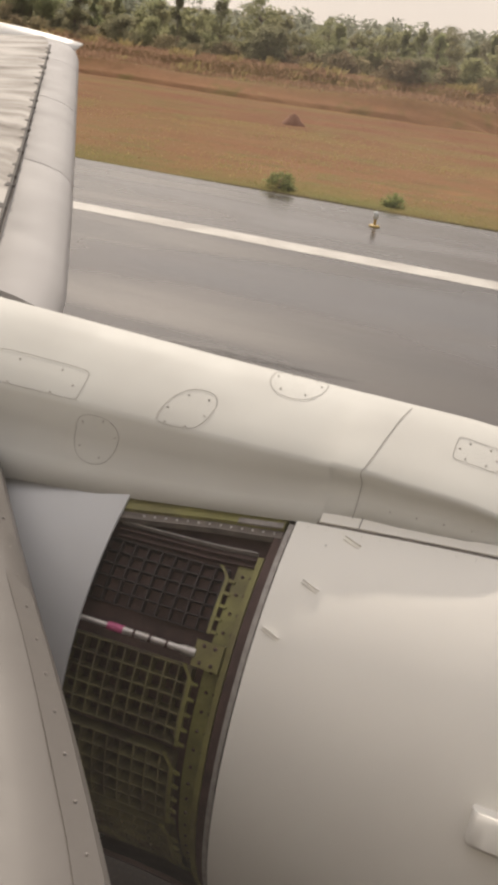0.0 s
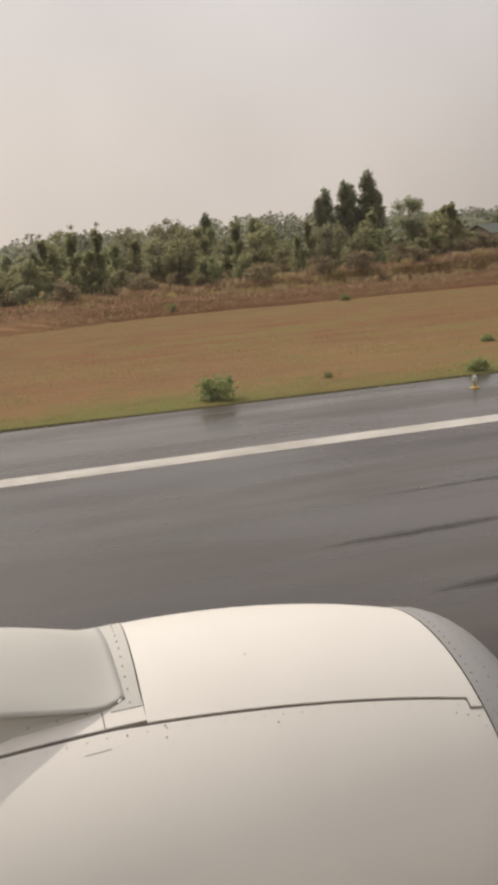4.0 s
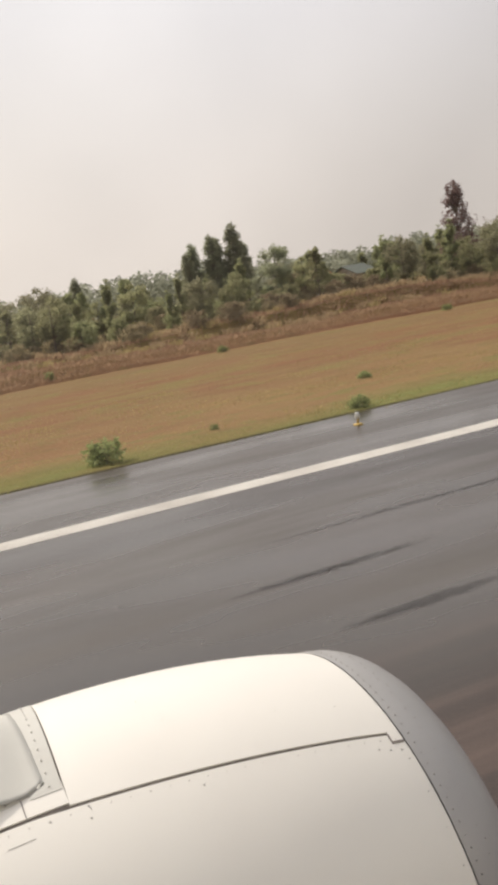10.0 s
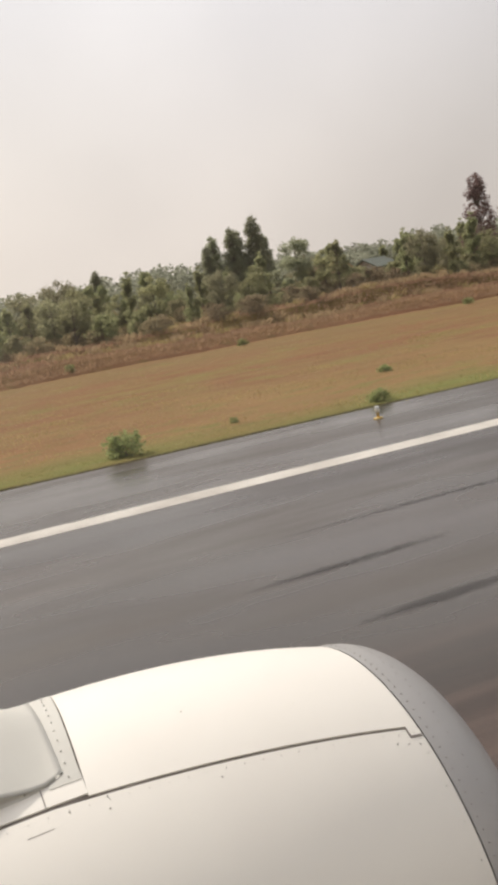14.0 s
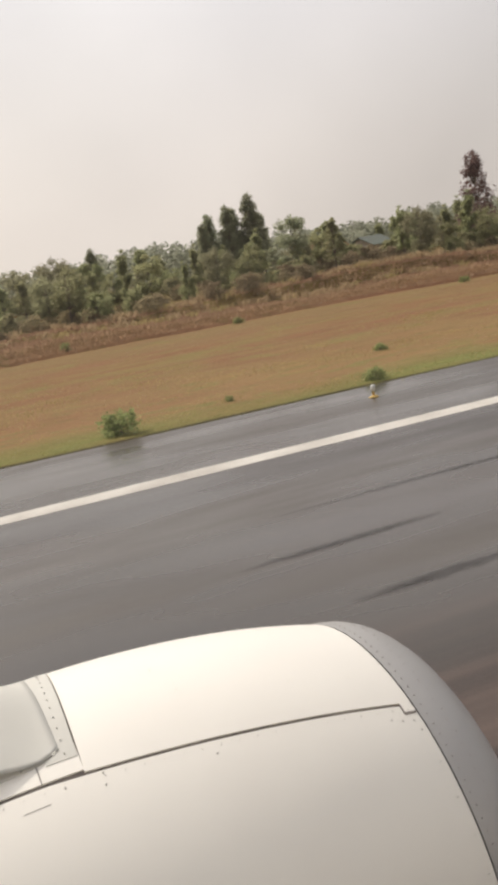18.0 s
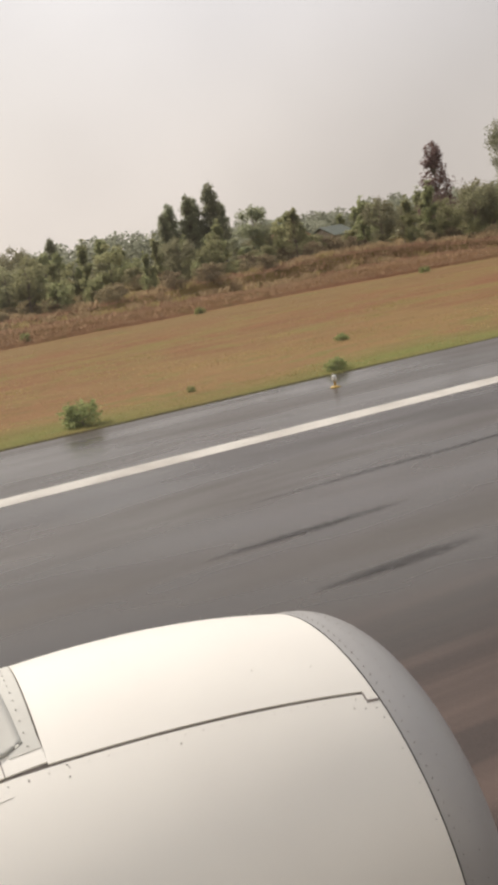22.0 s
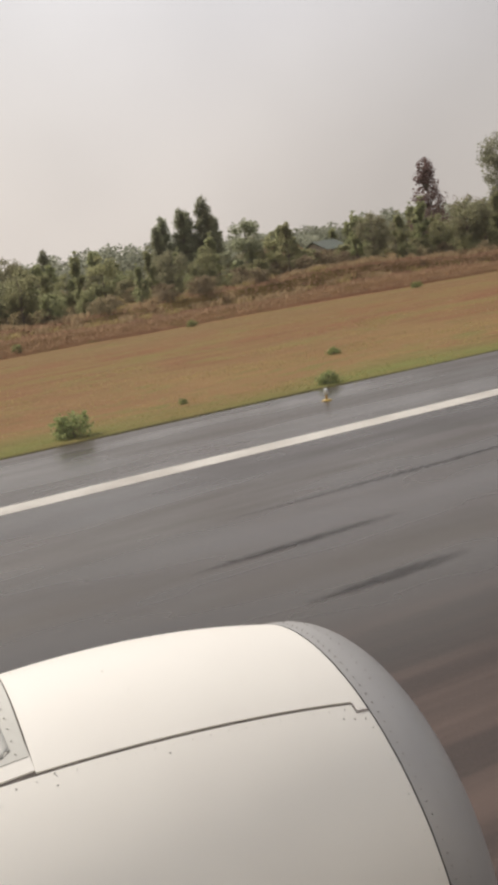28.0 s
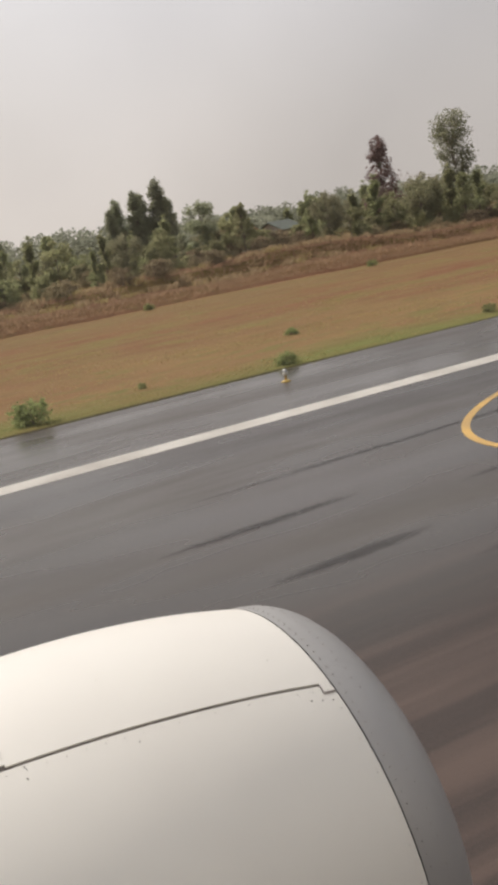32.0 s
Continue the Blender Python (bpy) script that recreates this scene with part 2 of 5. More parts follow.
def faded_rubber():
    """Rubber smear that thins out towards the rim of the mark."""
    m, n, l, b = mat("faded_rubber", 0.42, 0, 0.35)
    at = n.new("ShaderNodeAttribute")
    at.attribute_name = "thickness"
    v = world_pos(n, l, (0.8, 6.0, 1))
    t = n.new("ShaderNodeMath")
    t.operation = "MULTIPLY"
    l.new(at.outputs["Fac"], t.inputs[0])
    l.new(fit_range(n, l, noise_tex(n, l, v, 1.5, 4), 0.3, 0.6, 0.45, 1.0), t.inputs[1])
    b.inputs["Base Color"].default_value = (0.016, 0.013, 0.012, 1)
    clear = n.new("ShaderNodeBsdfTransparent")
    mx = n.new("ShaderNodeMixShader")
    l.new(t.outputs[0], mx.inputs[0])
    l.new(clear.outputs[0], mx.inputs[1])
    l.new(b.outputs[0], mx.inputs[2])
    l.new(mx.outputs[0], n["Material Output"].inputs["Surface"])
    return m


def grass_ground():
    """Zones along the strip: green fringe by the pavement, mown dry grass, bare red soil, scrub."""
    m, n, l, b = mat("dry_airfield_grass", 0.95, 0, 0.1)
    g = n.new("ShaderNodeNewGeometry")
    sep = n.new("ShaderNodeSeparateXYZ")
    l.new(g.outputs["Position"], sep.inputs[0])
    v = world_pos(n, l)
    vs = world_pos(n, l, (0.10, 0.75, 1))
    wob = noise_tex(n, l, v, 0.13, 4)
    add = n.new("ShaderNodeMath")
    add.operation = "MULTIPLY_ADD"
    l.new(wob, add.inputs[0])
    add.inputs[1].default_value = 9.0
    l.new(sep.outputs[1], add.inputs[2])
    y = add.outputs[0]
    streak = noise_tex(n, l, vs, 1.0, 6, 0.65)
    tuft = noise_tex(n, l, v, 3.2, 4, 0.7)
    mott = noise_tex(n, l, world_pos(n, l, (0.30, 0.75, 1)), 0.55, 6, 0.65)
    dry = ramp(n, l, streak, [(0.30, (0.205, 0.120, 0.073)), (0.5, (0.245, 0.147, 0.086)), (0.7, (0.285, 0.178, 0.102))])
    dry = mix(n, l, fit_range(n, l, mott, 0.46, 0.60, 0, 0.9), dry, (0.235, 0.178, 0.085))
    dry = mix(n, l, fit_range(n, l, mott, 0.50, 0.36, 0, 0.85), dry, (0.225, 0.108, 0.068))
    dry = mix(n, l, fit_range(n, l, tuft, 0.54, 0.74, 0, 0.45), dry, (0.20, 0.145, 0.065))
    green = mix(n, l, tuft, (0.145, 0.175, 0.062), (0.235, 0.245, 0.10))
    soil = mix(n, l, tuft, (0.28, 0.165, 0.11), (0.39, 0.245, 0.165))
    scrub = mix(n, l, tuft, (0.12, 0.105, 0.045), (0.24, 0.165, 0.08))
    olive = mix(n, l, mott, (0.205, 0.140, 0.078), (0.265, 0.185, 0.10))
    tan = mix(n, l, mott, (0.225, 0.143, 0.082), (0.31, 0.205, 0.115))
    flecks = noise_tex(n, l, world_pos(n, l, (0.5, 1.2, 1)), 1.1, 5, 0.7)
    tan = mix(n, l, fit_range(n, l, flecks, 0.53, 0.64, 0, 0.75), tan, (0.185, 0.175, 0.07))
    dry = mix(n, l, fit_range(n, l, y, 40.0, 49.0), tan, dry)
    dry = mix(n, l, fit_range(n, l, y, 58.0, 66.0), dry, olive)
    c = mix(n, l, fit_range(n, l, y, 31.8, 35.2), green, dry)
    c = mix(n, l, mix(n, l, fit_range(n, l, flecks, 0.50, 0.60), (0, 0, 0), fit_range(n, l, y, 43.0, 34.0, 0.0, 0.85)), c, mix(n, l, 0.5, green, tan))
    c = mix(n, l, fit_range(n, l, sep.outputs[1], 27.2, 27.45), (0.055, 0.05, 0.026), c)
    add2 = n.new("ShaderNodeMath")
    add2.operation = "MULTIPLY_ADD"
    l.new(wob, add2.inputs[0])
    add2.inputs[1].default_value = 3.0
    nearer = n.new("ShaderNodeMapRange")
    nearer.interpolation_type = "SMOOTHSTEP"
    for k, val in enumerate((-12.0, 14.0, 9.0, 0.0)):
        nearer.inputs[k + 1].default_value = val
    l.new(sep.outputs[0], nearer.inputs[0])
    y_aft = n.new("ShaderNodeMath")
    l.new(nearer.outputs[0], y_aft.inputs[0])
    l.new(sep.outputs[1], y_aft.inputs[1])
    l.new(y_aft.outputs[0], add2.inputs[2])
    y2 = add2.outputs[0]
    c = mix(n, l, fit_range(n, l, y2, 67.4, 69.0), c, soil)
    c = mix(n, l, fit_range(n, l, y2, 69.5, 71.6), c, scrub)
    patches = noise_tex(n, l, v, 0.30, 5, 0.65)
    c = mix(n, l, fit_range(n, l, patches, 0.56, 0.66, 0, 0.6), c, (0.20, 0.19, 0.075))
    c = mix(n, l, 1.0, c, (0.825, 0.765, 0.63), "MULTIPLY")
    big = noise_tex(n, l, world_pos(n, l, (0.035, 0.16, 1)), 1.0, 4, 0.6)
    c = mix(n, l, fit_range(n, l, big, 0.40, 0.62, 0, 0.5), c, mix(n, l, 1.0, c, (0.99, 1.05, 0.85), "MULTIPLY"))
    c = mix(n, l, fit_range(n, l, big, 0.50, 0.34, 0, 0.6), c, mix(n, l, 1.0, c, (0.92, 0.74, 0.72), "MULTIPLY"))
    lumps = noise_tex(n, l, world_pos(n, l, (0.45, 1.0, 1)), 0.9, 5, 0.7)
    c = mix(n, l, fit_range(n, l, lumps, 0.55, 0.68, 0, 0.55), c, mix(n, l, 1.0, c, (0.66, 0.68, 0.60), "MULTIPLY"))
    c = mix(n, l, fit_range(n, l, lumps, 0.44, 0.32, 0, 0.5), c, mix(n, l, 1.0, c, (1.25, 1.18, 1.08), "MULTIPLY"))
    c = mix(n, l, fit_range(n, l, nearer.outputs[0], 0.0, 9.0, 0.0, 0.7), c, mix(n, l, 1.0, c, (0.95, 0.80, 0.80), "MULTIPLY"))
    l.new(c, b.inputs["Base Color"])
    bump(n, l, b, tuft, 0.4, 0.08)
    return m


def leaf(name, dark, light, trans=0.5):
    m, n, l, b = mat(name, 0.85, 0, 0.06)
    oi = n.new("ShaderNodeObjectInfo")
    ge = n.new("ShaderNodeNewGeometry")
    c = ramp(n, l, ge.outputs["Random Per Island"], [(0.0, dark), (0.65, light), (1.0, tuple(x * 1.2 for x in light))])
    h = n.new("ShaderNodeHueSaturation")
    l.new(c, h.inputs["Color"])
    l.new(fit_range(n, l, oi.outputs["Random"], 0, 1, 0.485, 0.515), h.inputs["Hue"])
    l.new(fit_range(n, l, oi.outputs["Random"], 0, 1, 0.85, 1.15), h.inputs["Value"])
    l.new(h.outputs[0], b.inputs["Base Color"])
    t = n.new("ShaderNodeBsdfTranslucent")
    l.new(h.outputs[0], t.inputs["Color"])
    mx = n.new("ShaderNodeMixShader")
    mx.inputs[0].default_value = trans
    l.new(b.outputs[0], mx.inputs[1])
    l.new(t.outputs[0], mx.inputs[2])
    l.new(mx.outputs[0], n["Material Output"].inputs["Surface"])
    return m


def bark(name, a, c2):
    m, n, l, b = mat(name, 0.9, 0, 0.2)
    v = coords(n, l, (1, 1, 0.25))
    t = noise_tex(n, l, v, 12, 4)
    l.new(mix(n, l, t, a, c2), b.inputs["Base Color"])
    bump(n, l, b, t, 0.6, 0.03)
    return m


M_ASPHALT = asphalt()
M_LINE = plain("worn_white_line", (0.56, 0.535, 0.485), (0.40, 0.37, 0.33), 0.8, 0.9)
M_YELLOW = plain("worn_yellow_line", (0.62, 0.38, 0.10), (0.40, 0.26, 0.10), 0.6, 0.9)
M_RUBBER = faded_rubber()
M_TUFT = leaf("yellow_verge_grass", (0.29, 0.235, 0.105), (0.39, 0.305, 0.145), 0.65)
M_GROUND = grass_ground()
# Tree leaf colours set paler than real foliage, distance haze put into them.
M_LEAF = leaf("green_leaves", (0.285, 0.29, 0.155), (0.33, 0.335, 0.18), 0.75)
M_LEAF2 = leaf("olive_leaves", (0.285, 0.275, 0.155), (0.335, 0.32, 0.18), 0.75)
M_LEAFD = leaf("dark_leaves", (0.27, 0.278, 0.18), (0.315, 0.324, 0.21), 0.75)
# Greyed leaf colour with the air's haze painted in, mostly for trees behind the wing.
M_HAZED = leaf("haze_pale_leaves", (0.275, 0.265, 0.162), (0.315, 0.305, 0.187), 0.72)
M_SCRUB = leaf("dry_scrub_leaves", (0.23, 0.185, 0.12), (0.31, 0.25, 0.155), 0.7)
M_RED = leaf("russet_leaves", (0.17, 0.11, 0.10), (0.26, 0.175, 0.155))
M_STRAW = leaf("straw_grass", (0.30, 0.195, 0.12), (0.38, 0.255, 0.155), 0.7)
M_BANK = leaf("orange_dry_grass", (0.285, 0.182, 0.118), (0.345, 0.222, 0.142), 0.72)
M_WEED = leaf("ochre_green_weeds", (0.29, 0.265, 0.105), (0.36, 0.31, 0.135), 0.65)
M_TUSS = leaf("pale_tussock_straw", (0.29, 0.20, 0.125), (0.39, 0.275, 0.175), 0.6)
# Far foliage: aerial haze painted in as a paler, greyer base colour.
M_FAR = leaf("far_hazed_leaves", (0.26, 0.27, 0.205), (0.295, 0.305, 0.232), 0.72)
M_BUSH = leaf("waxy_bush_leaves", (0.20, 0.235, 0.09), (0.36, 0.38, 0.17))
M_GRASSG = leaf("fringe_grass", (0.19, 0.195, 0.07), (0.28, 0.26, 0.10), 0.65)
M_GRASSD = leaf("dry_mown_grass", (0.31, 0.205, 0.118), (0.38, 0.26, 0.15), 0.65)
M_BARK = bark("grey_bark", (0.13, 0.10, 0.075), (0.24, 0.20, 0.16))
M_PALEBARK = bark("pale_bark", (0.38, 0.34, 0.29), (0.55, 0.50, 0.44))


# ---- mesh helpers ----
def mesh_of(name, bm, material, smooth=True):
    me = bpy.data.meshes.new(name)
    bm.normal_update()
    bm.to_mesh(me)
    bm.free()
    me.materials.append(material)
    if smooth:
        for p in me.polygons:
            p.use_smooth = True
    return me


def raw_mesh(name, verts, faces, material, smooth=False):
    me = bpy.data.meshes.new(name)
    me.from_pydata([tuple(v) for v in verts], [], faces)
    me.materials.append(material)
    if smooth:
        for p in me.polygons:
            p.use_smooth = True
    return me


def part(name, bm, material, parent, label="", smooth=True):
    me = bm if isinstance(bm, bpy.types.Mesh) else mesh_of(name, bm, material, smooth)
    ob = new(name, me)
    ob.parent = parent
    if parent is not None:
        ob.matrix_parent_inverse = parent.matrix_basis.inverted() if parent.parent is None else (parent.parent.matrix_basis @ parent.matrix_parent_inverse @ parent.matrix_basis).inverted()
    return tagged(ob, label)


def thing(name, label, category, at=(0, 0, 0), group="", kind=""):
    ob = new(name)
    ob.location = at
    ob.empty_display_size = 0.2
    return tagged(ob, label, category, group, kind)


def grid_faces(nu, nv, closed=False):
    faces = []
    for i in range(nu - 1):
        for j in range(nv - 1 + (1 if closed else 0)):
            k = (j + 1) % nv
            faces.append((i * nv + j, i * nv + k, (i + 1) * nv + k, (i + 1) * nv + j))
    return faces


def loft(name, sections, material, closed=True, caps=True, smooth=True):
    nv = len(sections[0])
    verts = [p for s in sections for p in s]
    faces = grid_faces(len(sections), nv, closed)
    if caps and closed:
        faces.append(tuple(range(nv)))
        faces.append(tuple(reversed(range(len(verts) - nv, len(verts)))))
    me = raw_mesh(name, verts, faces, material, smooth)
    bm = bmesh.new()
    bm.from_mesh(me)
    bmesh.ops.recalc_face_normals(bm, faces=bm.faces)
    bm.to_mesh(me)
    bm.free()
    return me


def sharpen(ob, angle=35):
    me = ob.data
    bm = bmesh.new()
    bm.from_mesh(me)
    for e in bm.edges:
        if len(e.link_faces) == 2 and e.calc_face_angle(0) > radians(angle):
            e.smooth = False
    bm.to_mesh(me)
    bm.free()
    return ob


def box_bm(bm, c, s, m=None):
    g = bmesh.ops.create_cube(bm, size=1)
    for v in g["verts"]:
        v.co = Vector((v.co.x * s[0] + c[0], v.co.y * s[1] + c[1], v.co.z * s[2] + c[2]))
    if m:
        bmesh.ops.transform(bm, matrix=m, verts=g["verts"])
    return g["verts"]


def tube(points, radii, sides=8):
    """Verts and faces of a tapered tube through points."""
    verts, faces = [], []
    for i, p in enumerate(points):
        a = points[max(i - 1, 0)]
        c = points[min(i + 1, len(points) - 1)]
        d = (Vector(c) - Vector(a)).normalized()
        u = d.orthogonal().normalized()
        w = d.cross(u)
        for k in range(sides):
            t = 2 * math.pi * k / sides
            verts.append(Vector(p) + (u * math.cos(t) + w * math.sin(t)) * radii[i])
    faces = [f[::-1] for f in grid_faces(len(points), sides, True)]
    faces.append(tuple(range(sides)))
    faces.append(tuple(reversed(range(len(verts) - sides, len(verts)))))
    return verts, faces

# ---- ground ----
def aft(x):
    """0 ahead of the wing, 1 behind it, where the strip is narrower and the land lies lower."""
    u = min(1.0, max(0.0, (14.0 - x) / 26.0))
    return u * u * (3 - 2 * u)


def bank_y(x):
    """Where the mown strip ends at the foot of the soil bank."""
    return 67.5 - 9.0 * aft(x) + 2.0 * noise.noise((x * 0.025, 3.1, 0)) + 0.35 * noise.noise((x * 0.21, 6.4, 0))


def ground_height(x, y):
    """Flat airfield, a low soil bank beyond the mown strip, then land that rises gently to far wooded hills."""
    if y < 27.05:
        return -0.06
    h = 0.0 + 0.05 * noise.noise((x * 0.2, y * 0.2, 0))
    low = aft(x)
    bank = bank_y(x)
    if bank - 0.8 < y <= bank:
        h -= 0.36 + 0.12 * noise.noise((x * 0.15, 1.7, 0))
    if y > bank:
        s = min(1.0, (y - bank) / 2.0)
        h += 0.16 + 0.85 * s * s * (3 - 2 * s) * (0.7 + 0.5 * noise.noise((x * 0.06, 8.0, 0)))
        h += 0.30 * noise.noise((x * 0.12, y * 0.12, 4.0)) * s
    bank2 = 72.5 - 9.0 * low + 2.5 * noise.noise((x * 0.03, 7.7, 0))
    if y > bank2:
        s = min(1.0, (y - bank2) / 1.2)
        h += s * max(0.0, 0.55 + 1.1 * noise.noise((x * 0.035, 2.2, 0)))
    if y > 140:
        h += ((y - 140) * 0.008 * (0.6 + 0.8 * noise.noise((x * 0.003, y * 0.002, 9.0))) if y < 900 else 7.0) * (1 - low)
    if y > 70:
        h -= low * min(4.0, (y - 70) * 0.03)
    return h


def axis_steps(stops):
    out = []
    for a, b, n in stops:
        out += [a + (b - a) * i / n for i in range(n)]
    return out + [stops[-1][1]]


gx = axis_steps([(-4500, -600, 6), (-600, -120, 12), (-120, 160, 150), (160, 700, 16), (700, 4500, 6)])
gy = axis_steps([(-4500, -60, 6), (-60, 26.9, 4), (26.9, 27.5, 4), (27.5, 55, 11), (55, 71, 64), (71, 76, 10), (76, 140, 18), (140, 900, 24), (900, 4500, 6)])
gverts = [(x, y, ground_height(x, y)) for x in gx for y in gy]
ground = new("ground", raw_mesh("ground", gverts, [f[::-1] for f in grid_faces(len(gx), len(gy))], M_GROUND, True))
tagged(ground, "flat airfield ground of dry orange-brown grass rising to scrub", "ground", kind="structure")
RUN_IN, RUN_OUT = -31.0, 27.05
bm = bmesh.new()
box_bm(bm, (0, (RUN_IN + RUN_OUT) / 2, -0.1), (1800, RUN_OUT - RUN_IN, 0.2))
road = part("runway", bm, M_ASPHALT, None, smooth=False)
tagged(road, "damp dark grey asphalt runway with streaks and rubber marks", "runway", kind="structure")


def lerp2(a, b, t):
    return a + (b - a) * t


def ribbon(name, pts, width, z, material, label, category="road marking"):
    verts = []
    for i, p in enumerate(pts):
        a, c = pts[max(i - 1, 0)], pts[min(i + 1, len(pts) - 1)]
        d = Vector((c[0] - a[0], c[1] - a[1])).normalized()
        nrm = Vector((-d.y, d.x)) * width / 2
        for s, zz in ((1, z), (-1, z), (-1, z - 0.02), (1, z - 0.02)):
            verts.append((p[0] + nrm.x * s, p[1] + nrm.y * s, zz))
    me = loft(name, [verts[4 * i:4 * i + 4] for i in range(len(pts))], material, True, True, False)
    return tagged(new(name, me), label, category, kind="structure")


EDGE_Y = 20.65
ribbon("edge_line", [(x, EDGE_Y) for x in range(-300, 601, 20)], 0.76, 0.005, M_LINE, "solid white painted line along the runway edge")
for k in range(5):
    ribbon("centre_dash", [(26 + 60 * k, -1.9), (41 + 60 * k, -1.9), (56 + 60 * k, -1.9)], 0.9, 0.005, M_LINE, "worn white centre line dash on the runway")
arc = [(70, 7.6), (46, 7.8)] + [(25.9 - 14.5 * math.sin(a), 13.5 - 5.6 * math.cos(a)) for a in [radians(d) for d in range(0, 181, 3)]] + [(46, 19.2), (70, 19.3)]
ribbon("taxi_line", arc, 0.17, 0.006, M_YELLOW, "curved yellow taxi guide line on the asphalt")
for x0, x1, y0, w in ((5.2, 8.0, 10.9, 0.42), (4.6, 8.4, 13.3, 0.36), (9.6, 14.0, 12.4, 0.34), (-6.0, -2.5, 12.8, 0.3), (6.0, 16.0, 15.6, 0.25), (7.5, 13.5, 9.6, 0.3), (9.0, 16.0, 8.9, 0.26)):
    verts, fade = [], []
    for i in range(17):
        u = i / 16
        ww = w * (0.45 + 0.55 * math.sin(math.pi * u)) * (1 + 0.25 * noise.noise((x0 + 9 * u, y0, 0))) / 2
        xx, yy = lerp2(x0, x1, u), y0 + 0.10 * u + 0.03 * noise.noise((9 * u, y0, 2))
        verts += [(xx, yy + ww, 0.004), (xx, yy, 0.004), (xx, yy - ww, 0.004)]
        fade += [0.0, 0.8 * math.sin(math.pi * u) ** 0.8, 0.0]
    me = raw_mesh("tyre_mark", verts, [f[::-1] for f in grid_faces(17, 3)], M_RUBBER)
    me.attributes.new("thickness", "FLOAT", "POINT").data.foreach_set("value", fade)
    tagged(new("tyre_mark", me), "dark rubber skid streak on the asphalt", "tyre mark", "tyre marks", "structure")

# ---- the airliner ----
NY, NZ = 4.0, 1.592
X_AFT, X_FRONT = -0.854, 1.86
PROFILE = np.polyfit(np.linspace(-1, 1, 4), [1.148, 1.247, 1.262, 1.119], 3)


def nac_r(x):
    u = 2 * (min(max(x, X_AFT - 0.3), X_FRONT) - X_AFT) / (X_FRONT - X_AFT) - 1
    return float(np.polyval(PROFILE, u))


def nac(x, th, dr=0.0):
    """A point of the nacelle's skin: station x, angle th from the crown towards the cabin, dr proud of it."""
    r, a = nac_r(x) + dr, radians(th)
    return Vector((x, NY - r * math.sin(a), NZ + r * math.cos(a)))


def seam_th(x):
    return 24.4 + max(0.0, x - 0.35) * 3.3


def skin(name, x_of, th_of, nu, nv, material, thick=0.008, dr=0.0):
    """A curved panel with thickness; x_of(u, v) and th_of(u, v) for u, v in 0..1."""
    outer, inner = [], []
    for i in range(nu + 1):
        for j in range(nv + 1):
            u, v = i / nu, j / nv
            x, th = x_of(u, v), th_of(u, v)
            outer.append(nac(x, th, dr))
            inner.append(nac(x, th, dr - thick))
    w = nv + 1
    n0 = len(outer)
    faces = [f for f in grid_faces(nu + 1, w)]
    faces += [tuple(n0 + k for k in reversed(f)) for f in grid_faces(nu + 1, w)]
    for i in range(nu):
        a, b = i * w, (i + 1) * w
        faces += [(a, b, n0 + b, n0 + a), (b + nv, a + nv, n0 + a + nv, n0 + b + nv)]
    for j in range(nv):
        a, b = j, nu * w + j
        faces += [(a + 1, a, n0 + a, n0 + a + 1), (b, b + 1, n0 + b + 1, n0 + b)]
    me = raw_mesh(name, outer + inner, faces, material, True)
    bm = bmesh.new()
    bm.from_mesh(me)
    bmesh.ops.recalc_face_normals(bm, faces=bm.faces)
    for e in bm.edges:
        if len(e.link_faces) == 2 and e.calc_face_angle(0) > radians(40):
            e.smooth = False
    bm.to_mesh(me)
    bm.free()
    return me


def lerp(a, b, t):
    return a + (b - a) * t


plane = thing("airliner", "white twin-engine airliner with its thrust reverser open", "aeroplane")

# fuselage shell round the camera, with the window that it looks through
FY, FZ, FR = -1.83, 4.0, 1.975
fverts, ffaces = [], []
fx = [-14, -10, -6, -4, -2.5, -1.5, -0.8, -0.30, -0.15, 0.15, 0.30, 0.8, 1.5, 2.5, 4, 6, 8, 9.5, 10.8, 11.6, 12.0]
fa = [-180 + 8 * k for k in range(45)]
for x in fx:
    k = 1.0 if x < 7 else math.sqrt(max(0.0, 1 - ((x - 7) / 5.05) ** 2))
    for a in fa:
        fverts.append((x, FY + FR * k * math.cos(radians(a)), FZ + FR * k * math.sin(radians(a)) - (0.5 * (1 - k))))
for i in range(len(fx) - 1):
    for j in range(len(fa)):
        j2 = (j + 1) % len(fa)
        if -0.31 < fx[i] < 0.2 and fa[j] in (4, 12, 20):
            continue
        ffaces.append((i * len(fa) + j, i * len(fa) + j2, (i + 1) * len(fa) + j2, (i + 1) * len(fa) + j))
fus = part("fuselage", raw_mesh("fuselage", fverts, [f[::-1] for f in ffaces], M_WHITE, True), None, plane, "white painted fuselage side")
sol = fus.modifiers.new("thickness", "SOLIDIFY")
sol.thickness, sol.offset = 0.03, 1.0

